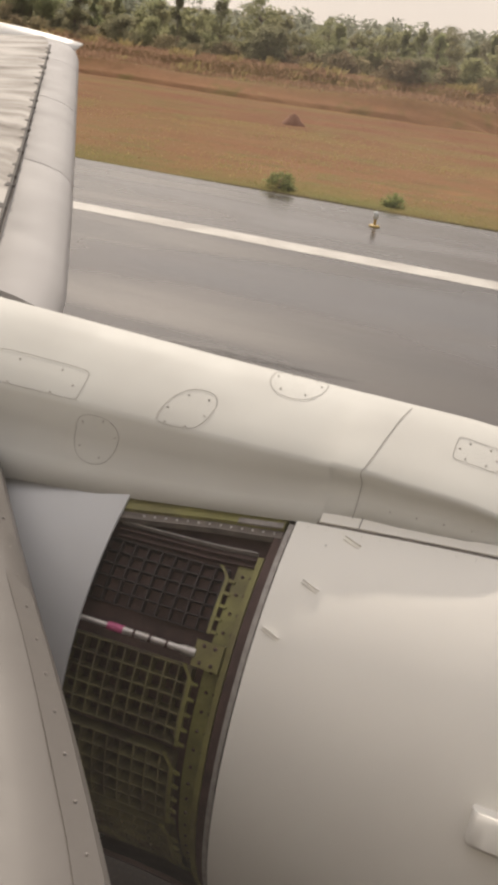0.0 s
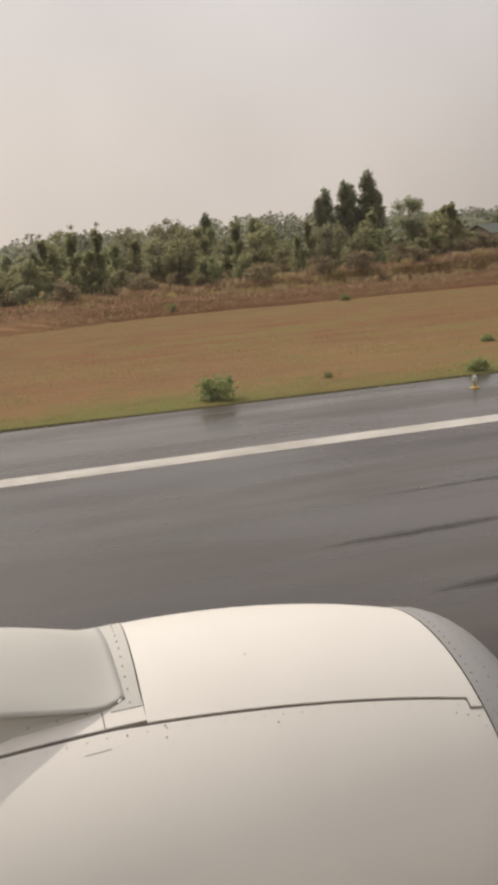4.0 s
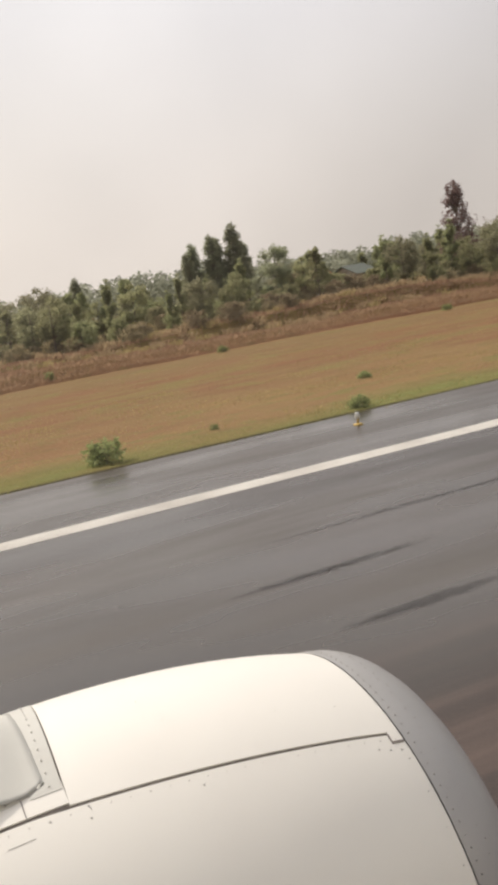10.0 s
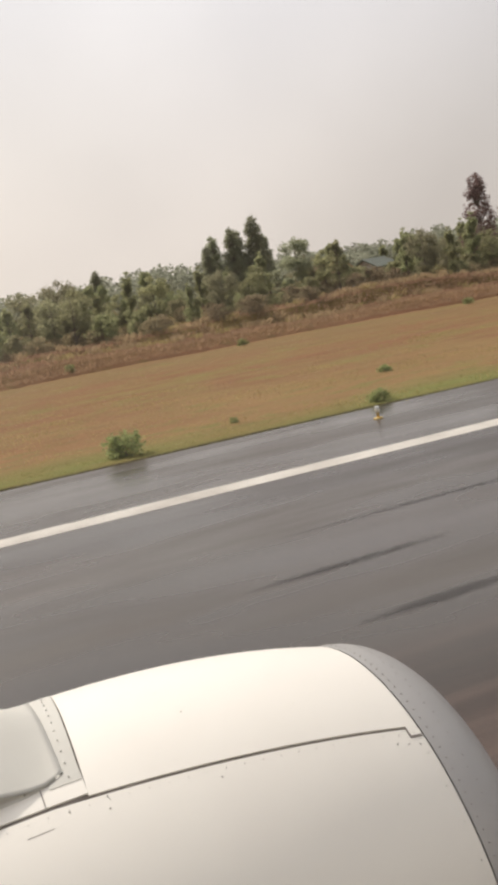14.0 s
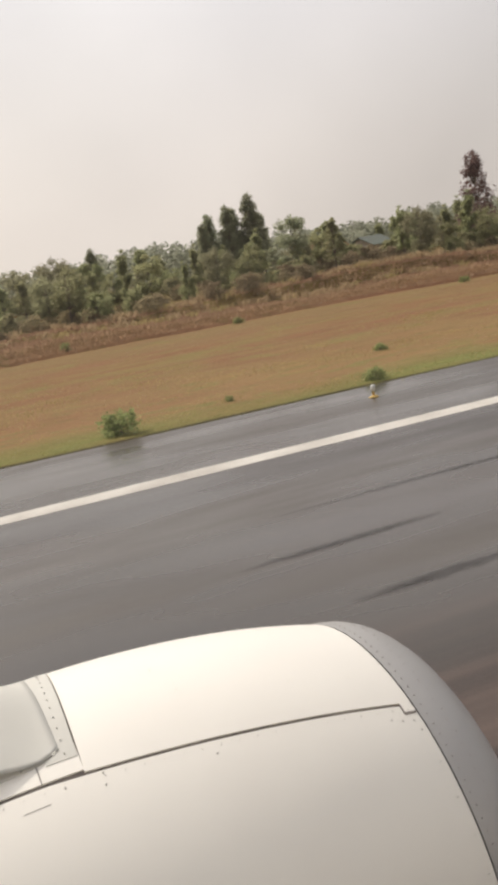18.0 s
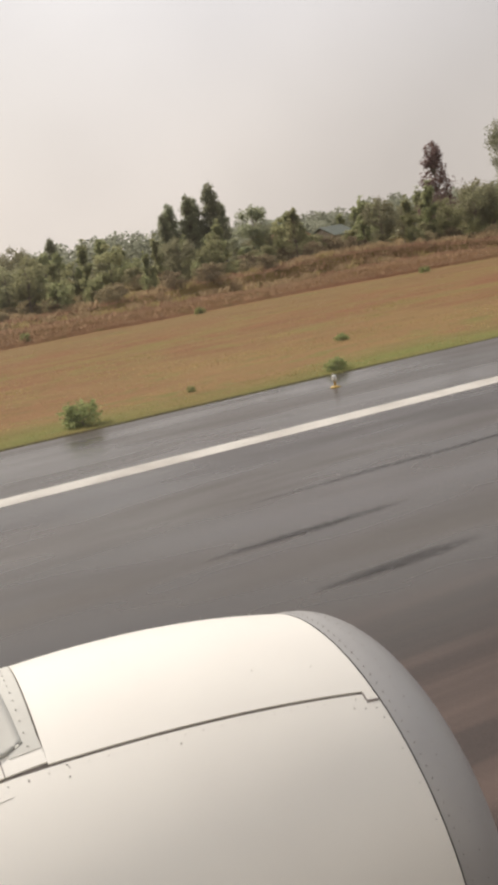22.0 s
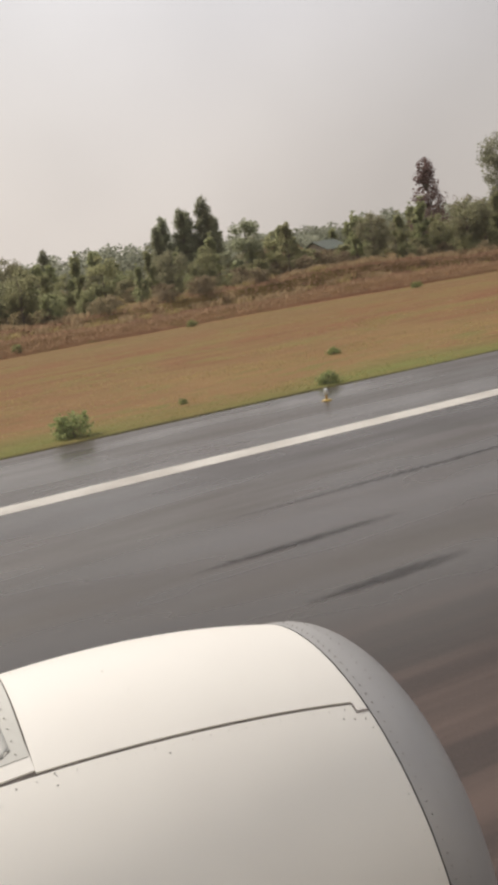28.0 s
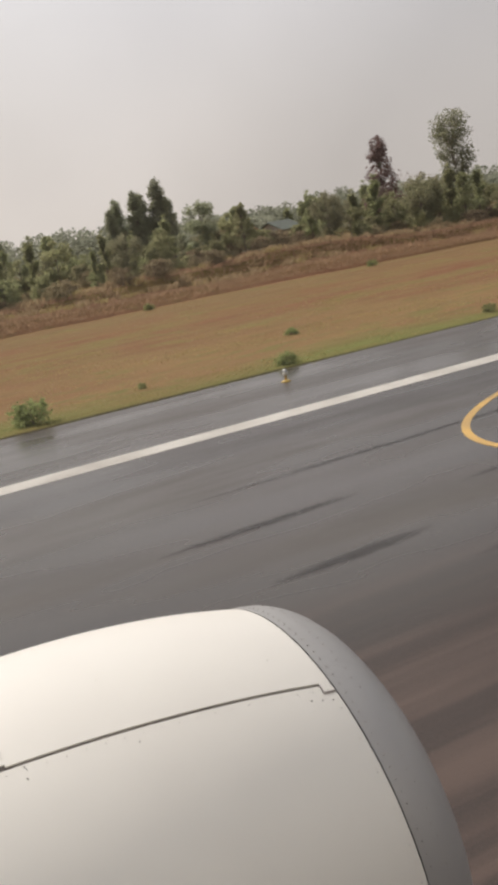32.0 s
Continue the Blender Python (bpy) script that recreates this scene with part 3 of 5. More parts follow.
# window pane with a thin film of dust and a breath-dull smudge on it
def dusty_pane():
    m = bpy.data.materials.new("dusty_window_pane")
    m.use_nodes = True
    n, l = m.node_tree.nodes, m.node_tree.links
    n.remove(n["Principled BSDF"])
    v = world_pos(n, l)
    away = n.new("ShaderNodeVectorMath")
    away.operation = "SUBTRACT"
    l.new(world_pos(n, l, (1, 0, 1.3)), away.inputs[0])
    away.inputs[1].default_value = (-0.008, 0, 4.504 * 1.3)
    far = n.new("ShaderNodeVectorMath")
    far.operation = "LENGTH"
    l.new(away.outputs[0], far.inputs[0])
    smudge = fit_range(n, l, far.outputs["Value"], 0.006, 0.028, 0.030, 0.0)
    film = fit_range(n, l, noise_tex(n, l, v, 18, 2, 0.5), 0.3, 0.7, 0.009, 0.016)
    total = n.new("ShaderNodeMath")
    l.new(smudge, total.inputs[0])
    l.new(film, total.inputs[1])
    clear, dust, mx = n.new("ShaderNodeBsdfTransparent"), n.new("ShaderNodeBsdfTranslucent"), n.new("ShaderNodeMixShader")
    dust.inputs["Color"].default_value = (0.86, 0.82, 0.76, 1)
    l.new(total.outputs[0], mx.inputs[0])
    l.new(clear.outputs[0], mx.inputs[1])
    l.new(dust.outputs[0], mx.inputs[2])
    l.new(mx.outputs[0], n["Material Output"].inputs["Surface"])
    return m


pane_rows = []
for k in range(13):
    a = radians(2 + 28 * k / 12)
    pane_rows.append([(x, FY + rr * math.cos(a), FZ + rr * math.sin(a)) for x, rr in ((-0.31, FR - 0.012), (-0.31, FR - 0.006), (0.31, FR - 0.006), (0.31, FR - 0.012))])
pane = part("window_pane", loft("window_pane", [[r[1], r[2]] for r in pane_rows], dusty_pane(), False, False), None, plane, "slightly dusty clear cabin window pane")
pane.visible_shadow = False

# nacelle
nacelle = part("engine_nacelle", loft("engine_nacelle", [[nac(x, 360 * k / 64, -0.009) for k in range(64)] for x in np.linspace(-0.84, 1.858, 18)], M_SEAL, True, False), None, plane, "large white engine nacelle with riveted cowl panels")
part("fan_cowl", skin("fan_cowl", lambda u, v: lerp(X_AFT, X_FRONT - 0.001, u), lambda u, v: lerp(seam_th(lerp(X_AFT, X_FRONT, u)) + 0.42, 178, v ** 1.15), 36, 44, M_WHITE), None, nacelle, "white hinged fan cowl")
part("fan_cowl", skin("fan_cowl", lambda u, v: lerp(X_AFT, X_FRONT - 0.001, u), lambda u, v: lerp(-seam_th(lerp(X_AFT, X_FRONT, u)) - 0.42, -178, v), 24, 32, M_WHITE), None, nacelle)
part("top_cowl_panel", skin("top_cowl_panel", lambda u, v: lerp(0.484 + 0.056 * v, X_FRONT - 0.001, u), lambda u, v: lerp(seam_th(lerp(0.49, X_FRONT, u)) - 0.36, -seam_th(lerp(0.49, X_FRONT, u)) + 0.36, v), 24, 24, M_WHITE), None, nacelle, "bright white upper cowl panel")
part("apron_panel", skin("apron_panel", lambda u, v: lerp(-0.765, 0.485, u), lambda u, v: lerp(23.95, 17.0, v), 20, 5, M_WHITE), None, nacelle)
part("apron_panel", skin("apron_panel", lambda u, v: lerp(-0.60, 0.485, u), lambda u, v: lerp(-23.95, -17.0, v), 20, 5, M_WHITE), None, nacelle)

for x in (-0.602, 0.324):
    part("apron_joint", skin("apron_joint", lambda u, v, x=x: lerp(x, x + 0.004, u), lambda u, v: lerp(20.0, 23.95, v), 1, 4, M_SEAL, 0.004, 0.0018), None, nacelle)
# intake lip
LIP_L, LIP_R = 0.352, 0.76
lip_rows = []
for a in [0, 8, 16, 24, 32, 40, 50, 60, 70, 80, 90]:
    lip_rows.append((X_FRONT + 0.006 + LIP_L * math.sin(radians(a)), LIP_R + (1.119 - LIP_R) * math.cos(radians(a))))
for x, r in ((2.20, 0.70), (2.08, 0.72), (1.6, 0.80), (1.2, 0.84)):
    lip_rows.append((x, r))
part("intake_lip", loft("intake_lip", [[(x, NY - r * math.sin(2 * math.pi * k / 72), NZ + r * math.cos(2 * math.pi * k / 72)) for k in range(72)] for x, r in lip_rows], M_LIP, True, False), None, nacelle, "grey metal intake lip")
part("fan_face", loft("fan_face", [[(x, NY - r * math.sin(2 * math.pi * k / 40), NZ + r * math.cos(2 * math.pi * k / 40)) for k in range(40)] for x, r in ((1.2, 0.83), (1.22, 0.3), (1.42, 0.16), (1.52, 0.02))], M_DARK, True, True), None, nacelle)


def lip_point(x, th, dr=0.002):
    c = min(1.0, max(0.0, (x - X_FRONT) / LIP_L))
    r, a = LIP_R + (1.119 - LIP_R) * math.sqrt(1 - c * c) + dr, radians(th)
    return Vector((x, NY - r * math.sin(a), NZ + r * math.cos(a)))


def studs(name, places, radius, material, parent, label="", sides=7, height=0.004):
    """Many small domed fastener heads, each at (point, normal)."""
    verts, faces = [], []
    for p, nrm in places:
        nrm = nrm.normalized()
        u = nrm.orthogonal().normalized()
        w = nrm.cross(u)
        b = len(verts)
        for rr, h in ((1.0, -0.002), (0.85, height * 0.7), (0.35, height)):
            for k in range(sides):
                t = 2 * math.pi * k / sides
                verts.append(p + (u * math.cos(t) + w * math.sin(t)) * radius * rr + nrm * h)
        for r in range(2):
            for k in range(sides):
                k2 = (k + 1) % sides
                faces.append((b + r * sides + k, b + r * sides + k2, b + (r + 1) * sides + k2, b + (r + 1) * sides + k))
        faces.append(tuple(b + 2 * sides + k for k in range(sides)))
    ob = part(name, raw_mesh(name, verts, faces, material, True), None, parent, label)
    return tagged(ob, kind="stuff")


def nac_n(th):
    return Vector((0, -math.sin(radians(th)), math.cos(radians(th))))


rng = random.Random(11)
studs("hinge_rivets", [(nac(x, seam_th(x) + 1.6), nac_n(seam_th(x))) for x in np.arange(-0.80, 1.84, 0.075)], 0.0024, M_RIVET, nacelle)
studs("panel_specks", [(nac(x, t), nac_n(t)) for x, t in ((1.40, 17.5), (1.66, 19.5), (0.95, 12.0), (0.9, 3.0))], 0.003, M_RIVET, nacelle)
studs("latch_bolts", [(nac(x, t), nac_n(t)) for x, t in ((0.40, 26.4), (0.545, 26.0), (0.54, 28.4), (0.97, 29.6), (1.77, 33.2), (1.82, 33.6), (1.72, 32.6), (-0.70, 29.5))], 0.0042, M_RIVET, nacelle)
studs("panel_rivets", [(nac(0.462 - 0.0012 * t, t, 0.006), nac_n(t)) for t in np.arange(-18, 20, 3.4)], 0.0036, M_CLIP, nacelle)
studs("lip_rivets", [(lip_point(X_FRONT + 0.035, t), nac_n(t)) for t in np.arange(-40, 140, 2.6)] + [(lip_point(X_FRONT + 0.105 + 0.012 * (k % 2), t), nac_n(t)) for k, t in enumerate(np.arange(-40, 140, 2.9))], 0.0033, M_RIVET, nacelle)
studs("edge_rivets", [(nac(X_FRONT - 0.03, t), nac_n(t)) for t in np.arange(36, 130, 7.5)], 0.0032, M_RIVET, nacelle)
# step of the hinge line at the front and small angled clips on the cowl
part("seam_step", skin("seam_step", lambda u, v: lerp(1.795, 1.803, u), lambda u, v: lerp(29.2, 31.7, v), 1, 3, M_SEAL, 0.01, 0.0022), None, nacelle)
part("seam_foot", skin("seam_foot", lambda u, v: lerp(1.795, 1.856, u), lambda u, v: lerp(31.3, 31.9, v), 3, 1, M_SEAL, 0.01, 0.0022), None, nacelle)
part("corner_patch", skin("corner_patch", lambda u, v: lerp(1.803, 1.856, u), lambda u, v: lerp(28.2, 31.3, v), 3, 3, M_WHITE, 0.01, 0.0016), None, nacelle)
scr = skin("scratch", lambda u, v: lerp(0.235, 0.335, u), lambda u, v: lerp(28.35 - 0.1 * u, 28.5 - 0.16 * u, v), 6, 1, M_RIVET, 0.002, 0.0012)
part("scratch", scr, None, nacelle, "thin dark scratch on the cowl")


def clip_vane(x, th, turn, length, height, material, parent, label=""):
    """A small folded angle bracket standing on the cowl."""
    bm = bmesh.new()
    box_bm(bm, (0, 0, 0.003), (length, height * 0.9, 0.006))
    box_bm(bm, (0, height * 0.45, height / 2), (length, 0.006, height))
    bmesh.ops.bevel(bm, geom=bm.edges[:], offset=0.0015, segments=1, affect="EDGES")
    z = nac_n(th)
    ax = Vector((1, 0, 0))
    ay = z.cross(ax)
    m = Matrix.Translation(nac(x, th)) @ Matrix((ax, ay, z)).transposed().to_4x4() @ Matrix.Rotation(radians(turn), 4, "Z")
    bmesh.ops.transform(bm, matrix=m, verts=bm.verts)
    return part("clip", bm, material, parent, label, False)


for x, t in ((-0.604, 27.8), (-0.704, 38.9), (-0.796, 49.7)):
    clip_vane(x, t, -22, 0.078, 0.017, M_WHITE, nacelle)
# strake on the inboard cowl
STRAKE = []
for x, h in ((0.075, 0.0), (0.085, 0.055), (0.105, 0.072), (0.14, 0.08), (0.30, 0.09), (0.62, 0.10), (0.95, 0.08), (1.10, 0.02), (1.14, 0.0)):
    t = 69.2
    STRAKE.append([nac(x, t + 3.4, -0.03), nac(x, t + 2.6, h * 0.8), nac(x, t + 1.9, h), nac(x, t - 2.0, h), nac(x, t - 2.7, h * 0.85), nac(x, t - 3.4, -0.03)])
strake = part("strake", loft("strake", STRAKE, M_WHITE, True, True, True), None, nacelle, "short blunt white fairing on the cowl side")
sharpen(strake, 40)

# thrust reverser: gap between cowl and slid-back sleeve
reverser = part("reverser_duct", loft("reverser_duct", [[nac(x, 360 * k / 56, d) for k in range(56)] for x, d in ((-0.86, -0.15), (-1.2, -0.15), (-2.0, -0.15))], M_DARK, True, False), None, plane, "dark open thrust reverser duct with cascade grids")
SLEEVE = []
for x, d in ((-1.585, 0.0), (-1.8, -0.005), (-2.2, -0.05), (-2.7, -0.16), (-3.2, -0.33), (-3.19, -0.36), (-2.6, -0.20), (-1.8, -0.06), (-1.60, -0.05), (-1.585, -0.014)):
    SLEEVE.append([nac(x, 360 * k / 72, d) for k in range(72)])
sleeve = part("sliding_sleeve", loft("sliding_sleeve", SLEEVE + [SLEEVE[0]], M_SLEEVE, True, False), None, plane, "pale grey reverser sleeve slid back")
sharpen(sleeve)
part("core_cone", loft("core_cone", [[(x, NY - r * math.sin(2 * math.pi * k / 40), NZ + r * math.cos(2 * math.pi * k / 40)) for k in range(40)] for x, r in ((-1.5, 0.85), (-2.8, 0.62), (-3.6, 0.42))], M_DARK, True, True), None, reverser)
# front torque box in green primer
part("torque_box", skin("torque_box", lambda u, v: lerp(-1.045, -0.872, u), lambda u, v: lerp(35.5, 165, v), 4, 40, M_PRIMER, 0.03, -0.118), None, reverser, "green primer torque box")
part("box_lip", skin("box_lip", lambda u, v: lerp(-0.884, -0.862, u), lambda u, v: lerp(25.5, 165, v), 2, 40, M_RIVET, 0.06, -0.014), None, reverser)
# Dark brown strip in place of the shade in the gap behind the lip.
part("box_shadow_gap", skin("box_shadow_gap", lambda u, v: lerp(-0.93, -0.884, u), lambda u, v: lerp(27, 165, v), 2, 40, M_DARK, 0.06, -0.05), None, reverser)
part("box_flange", skin("box_flange", lambda u, v: lerp(-0.96, -0.935, u), lambda u, v: lerp(34, 165, v), 2, 40, M_PRIMER, 0.03, -0.05), None, reverser)
# Dark backing sheet added low down, so no bright ground shows past the duct.
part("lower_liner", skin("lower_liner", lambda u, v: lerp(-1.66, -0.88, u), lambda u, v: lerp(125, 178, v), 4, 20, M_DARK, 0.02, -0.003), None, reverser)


def foot_th(x):
    """Angle of the fairing's lower edge above the open reverser."""
    return float(np.interp(x, [-2.4, -1.6, -1.4, -1.17, -0.9], [34.0, 29.5, 27.6, 25.4, 24.6]))


part("hinge_beam", skin("hinge_beam", lambda u, v: lerp(-1.62, -0.90, u), lambda u, v: foot_th(lerp(-1.62, -0.90, u)) + lerp(-1.5, 2.1, v), 8, 3, M_PRIMER, 0.04, -0.022), None, reverser, "green primer hinge beam")
part("hinge_rail", skin("hinge_rail", lambda u, v: lerp(-1.62, -0.90, u), lambda u, v: foot_th(lerp(-1.62, -0.90, u)) + lerp(2.0, 3.9, v), 8, 2, M_SEAL, 0.04, -0.045), None, reverser, "dark riveted hinge rail")
for k, th in enumerate((32.0, 33.6, 35.0)):
    part("rail_rib", skin("rail_rib", lambda u, v: lerp(-1.60, -0.98, u), lambda u, v, t=th: lerp(t, t + 0.35, v) + 0.9 * (1 - u), 6, 1, M_JOINT if k == 0 else M_DARK, 0.03, -0.08 - 0.012 * k), None, reverser)
studs("beam_rivets", [(nac(x, foot_th(x) + 2.9, -0.044), nac_n(28)) for x in np.arange(-1.50, -0.90, 0.047)], 0.0055, M_CLIP, reverser)
part("beam_splice", skin("beam_splice", lambda u, v: lerp(-1.10, -0.905, u), lambda u, v: foot_th(lerp(-1.10, -0.905, u)) + lerp(0.9, 2.2, v), 4, 2, M_JOINT, 0.01, -0.016), None, reverser)
studs("box_rivets", [(nac(x, t, -0.116), nac_n(t)) for t in np.arange(38, 138, 4.6) for x in (-1.012, -0.975)], 0.008, M_DARK, reverser)


def cascade(t0, t1, x0, x1, cols, rows, dr, parent, metal=M_CASC):
    """One curved cascade grid: rim, long vanes and cross vanes."""
    c = part("cascade_grid", skin("cascade_grid", lambda u, v: lerp(x1 - 0.012, x1, u), lambda u, v: lerp(t0, t1 - 1.5, v), 1, 10, metal, 0.07, dr + 0.004), None, parent, "cast metal cascade grid")
    for k in range(rows + 1):
        t = lerp(t0, t1, k / rows)
        part("long_vane", skin("long_vane", lambda u, v: lerp(x0, x1, u), lambda u, v, t=t: lerp(t, t + 0.28, v), 6, 1, metal, 0.065, dr + 0.002), None, c)
    for k in range(cols):
        xx = lerp(x0, x1, k / cols)
        part("cross_vane", skin("cross_vane", lambda u, v, xx=xx: lerp(xx, xx + 0.006, u), lambda u, v: lerp(t0, t1, v), 1, 10, metal, 0.065, dr), None, c)
    # scalloped end plate bolted to the torque box, its upper corner cut off
    part("end_plate", skin("end_plate", lambda u, v: lerp(x1 - 0.004, x1 + 0.012, u) - 0.045 * max(0.0, 0.16 - v) / 0.16, lambda u, v: lerp(t0 - 0.6, t1 + 0.2, v), 1, 14, M_PRIMER, 0.012, dr + 0.006), None, c, "green primer end plate")
    for k in range(rows):
        tt = lerp(t0, t1, (k + 0.85) / rows)
        part("lug", skin("lug", lambda u, v: lerp(x1 + 0.008, x1 + 0.040, u), lambda u, v, tt=tt: lerp(tt - 0.5 + 0.4 * u, tt + 0.5 - 0.1 * u, v), 3, 2, M_PRIMER, 0.010, dr + 0.003), None, c)
    return c


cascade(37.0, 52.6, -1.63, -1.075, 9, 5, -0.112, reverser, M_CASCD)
cascade(61.2, 79.0, -1.63, -1.085, 9, 5, -0.085, reverser)
cascade(82.5, 101.5, -1.63, -1.085, 9, 5, -0.085, reverser)
cascade(128, 148, -1.63, -1.075, 9, 5, -0.085, reverser)
cascade(105, 124, -1.63, -1.075, 9, 5, -0.085, reverser)
# actuator rod with its bracket
ROD_T = 57.6
rod_pts = [(-1.64, 0.011), (-1.42, 0.011), (-1.42, 0.016), (-1.28, 0.016), (-1.28, 0.014), (-1.14, 0.014), (-1.14, 0.020), (-1.075, 0.020)]
v, f = tube([nac(x, ROD_T, -0.045) for x, r in rod_pts], [r for x, r in rod_pts], 12)
rod = part("actuator_rod", raw_mesh("actuator_rod", v, f, M_STEEL, True), None, reverser, "bright steel actuator rod")
sharpen(rod)
for x0, x1, m in ((-1.47, -1.40, M_PINK), (-1.355, -1.345, M_DARK), (-1.285, -1.275, M_DARK), (-1.21, -1.20, M_DARK)):
    v, f = tube([nac(x0, ROD_T, -0.045), nac(x1, ROD_T, -0.045)], [0.018, 0.018], 12)
    part("rod_band", raw_mesh("rod_band", v, f, m, False), None, rod, "pink identification band" if m is M_PINK else "")
part("rod_bracket", skin("rod_bracket", lambda u, v: lerp(-1.085, -0.965, u), lambda u, v: lerp(54.6, 60.2, v), 3, 3, M_PRIMER, 0.05, -0.035), None, reverser)
studs("bracket_bolts", [(nac(x, t, -0.033), nac_n(t)) for x in (-1.05, -1.0) for t in (55.6, 59.2)], 0.009, M_DARK, reverser)

# pylon fairing
def pylon_top(x):
    return float(np.interp(x, [-4.2, -2.6, -1.98, -1.41, -0.57, -0.29, -0.05, 0.10, 0.19, 0.26, 0.35, 0.425], [3.18, 3.115, 3.09, 3.065, 3.043, 3.030, 2.999, 2.972, 2.950, 2.931, 2.896, 2.866]))


PYL = []
for x in list(np.linspace(-4.2, -1.2, 11)) + [-1.0, -0.88, -0.775, -0.765, -0.6, -0.45, -0.3, -0.18, -0.05, 0.05, 0.14, 0.22, 0.29, 0.35, 0.395, 0.425]:
    top = pylon_top(x)
    body = float(np.interp(x, [-4.2, -2.3, -0.9, -0.62, -0.43, -0.16, 0.06, 0.23, 0.33, 0.39, 0.425], [0.47, 0.435, 0.428, 0.432, 0.455, 0.470, 0.470, 0.455, 0.445, 0.42, 0.40]))
    skirt = float(np.interp(x, [-4.2, -2.4, -1.6, -1.4, -1.17, -0.9, -0.775], [0.66, 0.62, 0.55, 0.51, 0.487, 0.482, 0.488]))
    foot = skirt if x < -0.77 else body
    kc = float(np.interp(x, [-1.2, -0.64, -0.17, 0.08, 0.28, 0.425], [0.61, 0.57, 0.52, 0.37, 0.17, 0.05]))
    q = 1 - kc
    base = NZ + math.sqrt((nac_r(x) + 0.004) ** 2 - foot * foot)
    tuck = float(np.interp(x, [-1.25, -0.72], [0.03, 0.085])) * min(1.0, kc / 0.4)
    rows = []
    for hw, k in ((foot, 0.0), (lerp(body - tuck, foot, 0.35), 0.30 * kc if x > -0.77 else 0.12), (body - tuck, 0.62 * kc), (body - tuck * 0.12, 0.95 * kc), (body - 0.03, kc + 0.07 * q), (body * 0.75, kc + 0.34 * q), (body * 0.5, kc + 0.63 * q), (body * 0.25, kc + 0.88 * q), (0.0, 1.0)):
        on_skin = NZ + math.sqrt((nac_r(x) + 0.005) ** 2 - hw * hw) if 0.0 < k < 1.0 else 0.0
        rows.append((hw, max(on_skin, lerp(base - 0.008, top, k))))
    PYL.append([(x, NY - hw, z) for hw, z in rows] + [(x, NY + hw, z) for hw, z in rows[-2::-1]])
pylon = part("pylon_fairing", loft("pylon_fairing", PYL, M_PYLON, True, True), None, plane, "light grey rounded engine pylon fairing")
part("fairing_flange", skin("fairing_flange", lambda u, v: lerp(0.36, 0.480 + 0.050 * v, u), lambda u, v: lerp(20.7, -20.7, v), 4, 24, M_PYLON, 0.012, 0.003), None, pylon)


def pyl_pt(x, s):
    """A point on the fairing: s 0 at the inboard foot, 1 on the ridge, past it on the far side."""
    if s > 1:
        p = pyl_pt(x, 2 - s)
        return Vector((p.x, 2 * NY - p.y, p.z))
    i = min(range(len(PYL)), key=lambda k: abs(PYL[k][0][0] - x))
    j = i + 1 if PYL[i][0][0] < x and i + 1 < len(PYL) else i
    i0 = i if j != i else max(i - 1, 0)
    a, b = PYL[i0], PYL[j]
    t = (x - a[0][0]) / (b[0][0] - a[0][0] + 1e-9)
    q = s * 8
    k = min(7, int(q))
    pa = Vector(a[k]).lerp(Vector(a[k + 1]), q - k)
    pb = Vector(b[k]).lerp(Vector(b[k + 1]), q - k)
    return pa.lerp(pb, t)


def pyl_n(x, s):
    e = 0.01
    a = pyl_pt(x + e, s) - pyl_pt(x - e, s)
    b = pyl_pt(x, s + e) - pyl_pt(x, max(0, s - e))
    n = a.cross(b)
    return n.normalized() if n.z > 0 or n.y < 0 else -n.normalized()


def groove(name, pts, width, parent, material=M_JOINT):
    """A dark joint line that follows the fairing: pts are (x, s)."""
    verts = []
    P = [pyl_pt(x, s) + pyl_n(x, s) * 0.003 for x, s in pts]
    for i, p in enumerate(P):
        d = (P[min(i + 1, len(P) - 1)] - P[max(i - 1, 0)]).normalized()
        nn = pyl_n(*pts[i])
        w = d.cross(nn).normalized() * width / 2
        verts += [p + w, p + w * 0.5 + nn * 0.0012, p - w * 0.5 + nn * 0.0012, p - w]
    return part(name, raw_mesh(name, verts, grid_faces(len(P), 4), material, True), None, parent)


def ring(cx, cs, hx, hs, power=2.8, n=40, skew=0.0):
    out = []
    for k in range(n + 1):
        a = 2 * math.pi * k / n
        c, s = math.cos(a), math.sin(a)
        v = hs * math.copysign(abs(s) ** (2 / power), s)
        out.append((cx + hx * math.copysign(abs(c) ** (2 / power), c) + skew * v, cs + v))
    return out


groove("panel_joint", [(-0.640 + 0.09 * max(0.0, k / 40 - 0.45) / 0.55, k / 40) for k in range(41)], 0.0027, pylon, M_SEAL)
for cx, cs, hx, hs, bolts in ((-1.44, 0.595, 0.105, 0.145, 6), (-1.05, 0.985, 0.125, 0.155, 6), (-2.17, 0.575, 0.24, 0.11, 6), (-0.225, 0.80, 0.095, 0.075, 6), (-1.82, 0.25, 0.105, 0.11, 5)):
    hatch = groove("hatch_outline", ring(cx, cs, hx, hs, 2.4 if hx < 0.2 and cx < -0.5 else 8, 40, 0.22 if cs == 0.595 else 0.0), 0.0021, pylon)
    pl = [(pyl_pt(x, s) + pyl_n(x, s) * 0.001, pyl_n(x, s)) for x, s in ring(cx, cs, hx * 0.8, hs * 0.78, 2.4, bolts, 0.22 if cs == 0.595 else 0.0)[:-1]]
    studs("hatch_bolts", pl, 0.0048, M_RIVET, hatch)
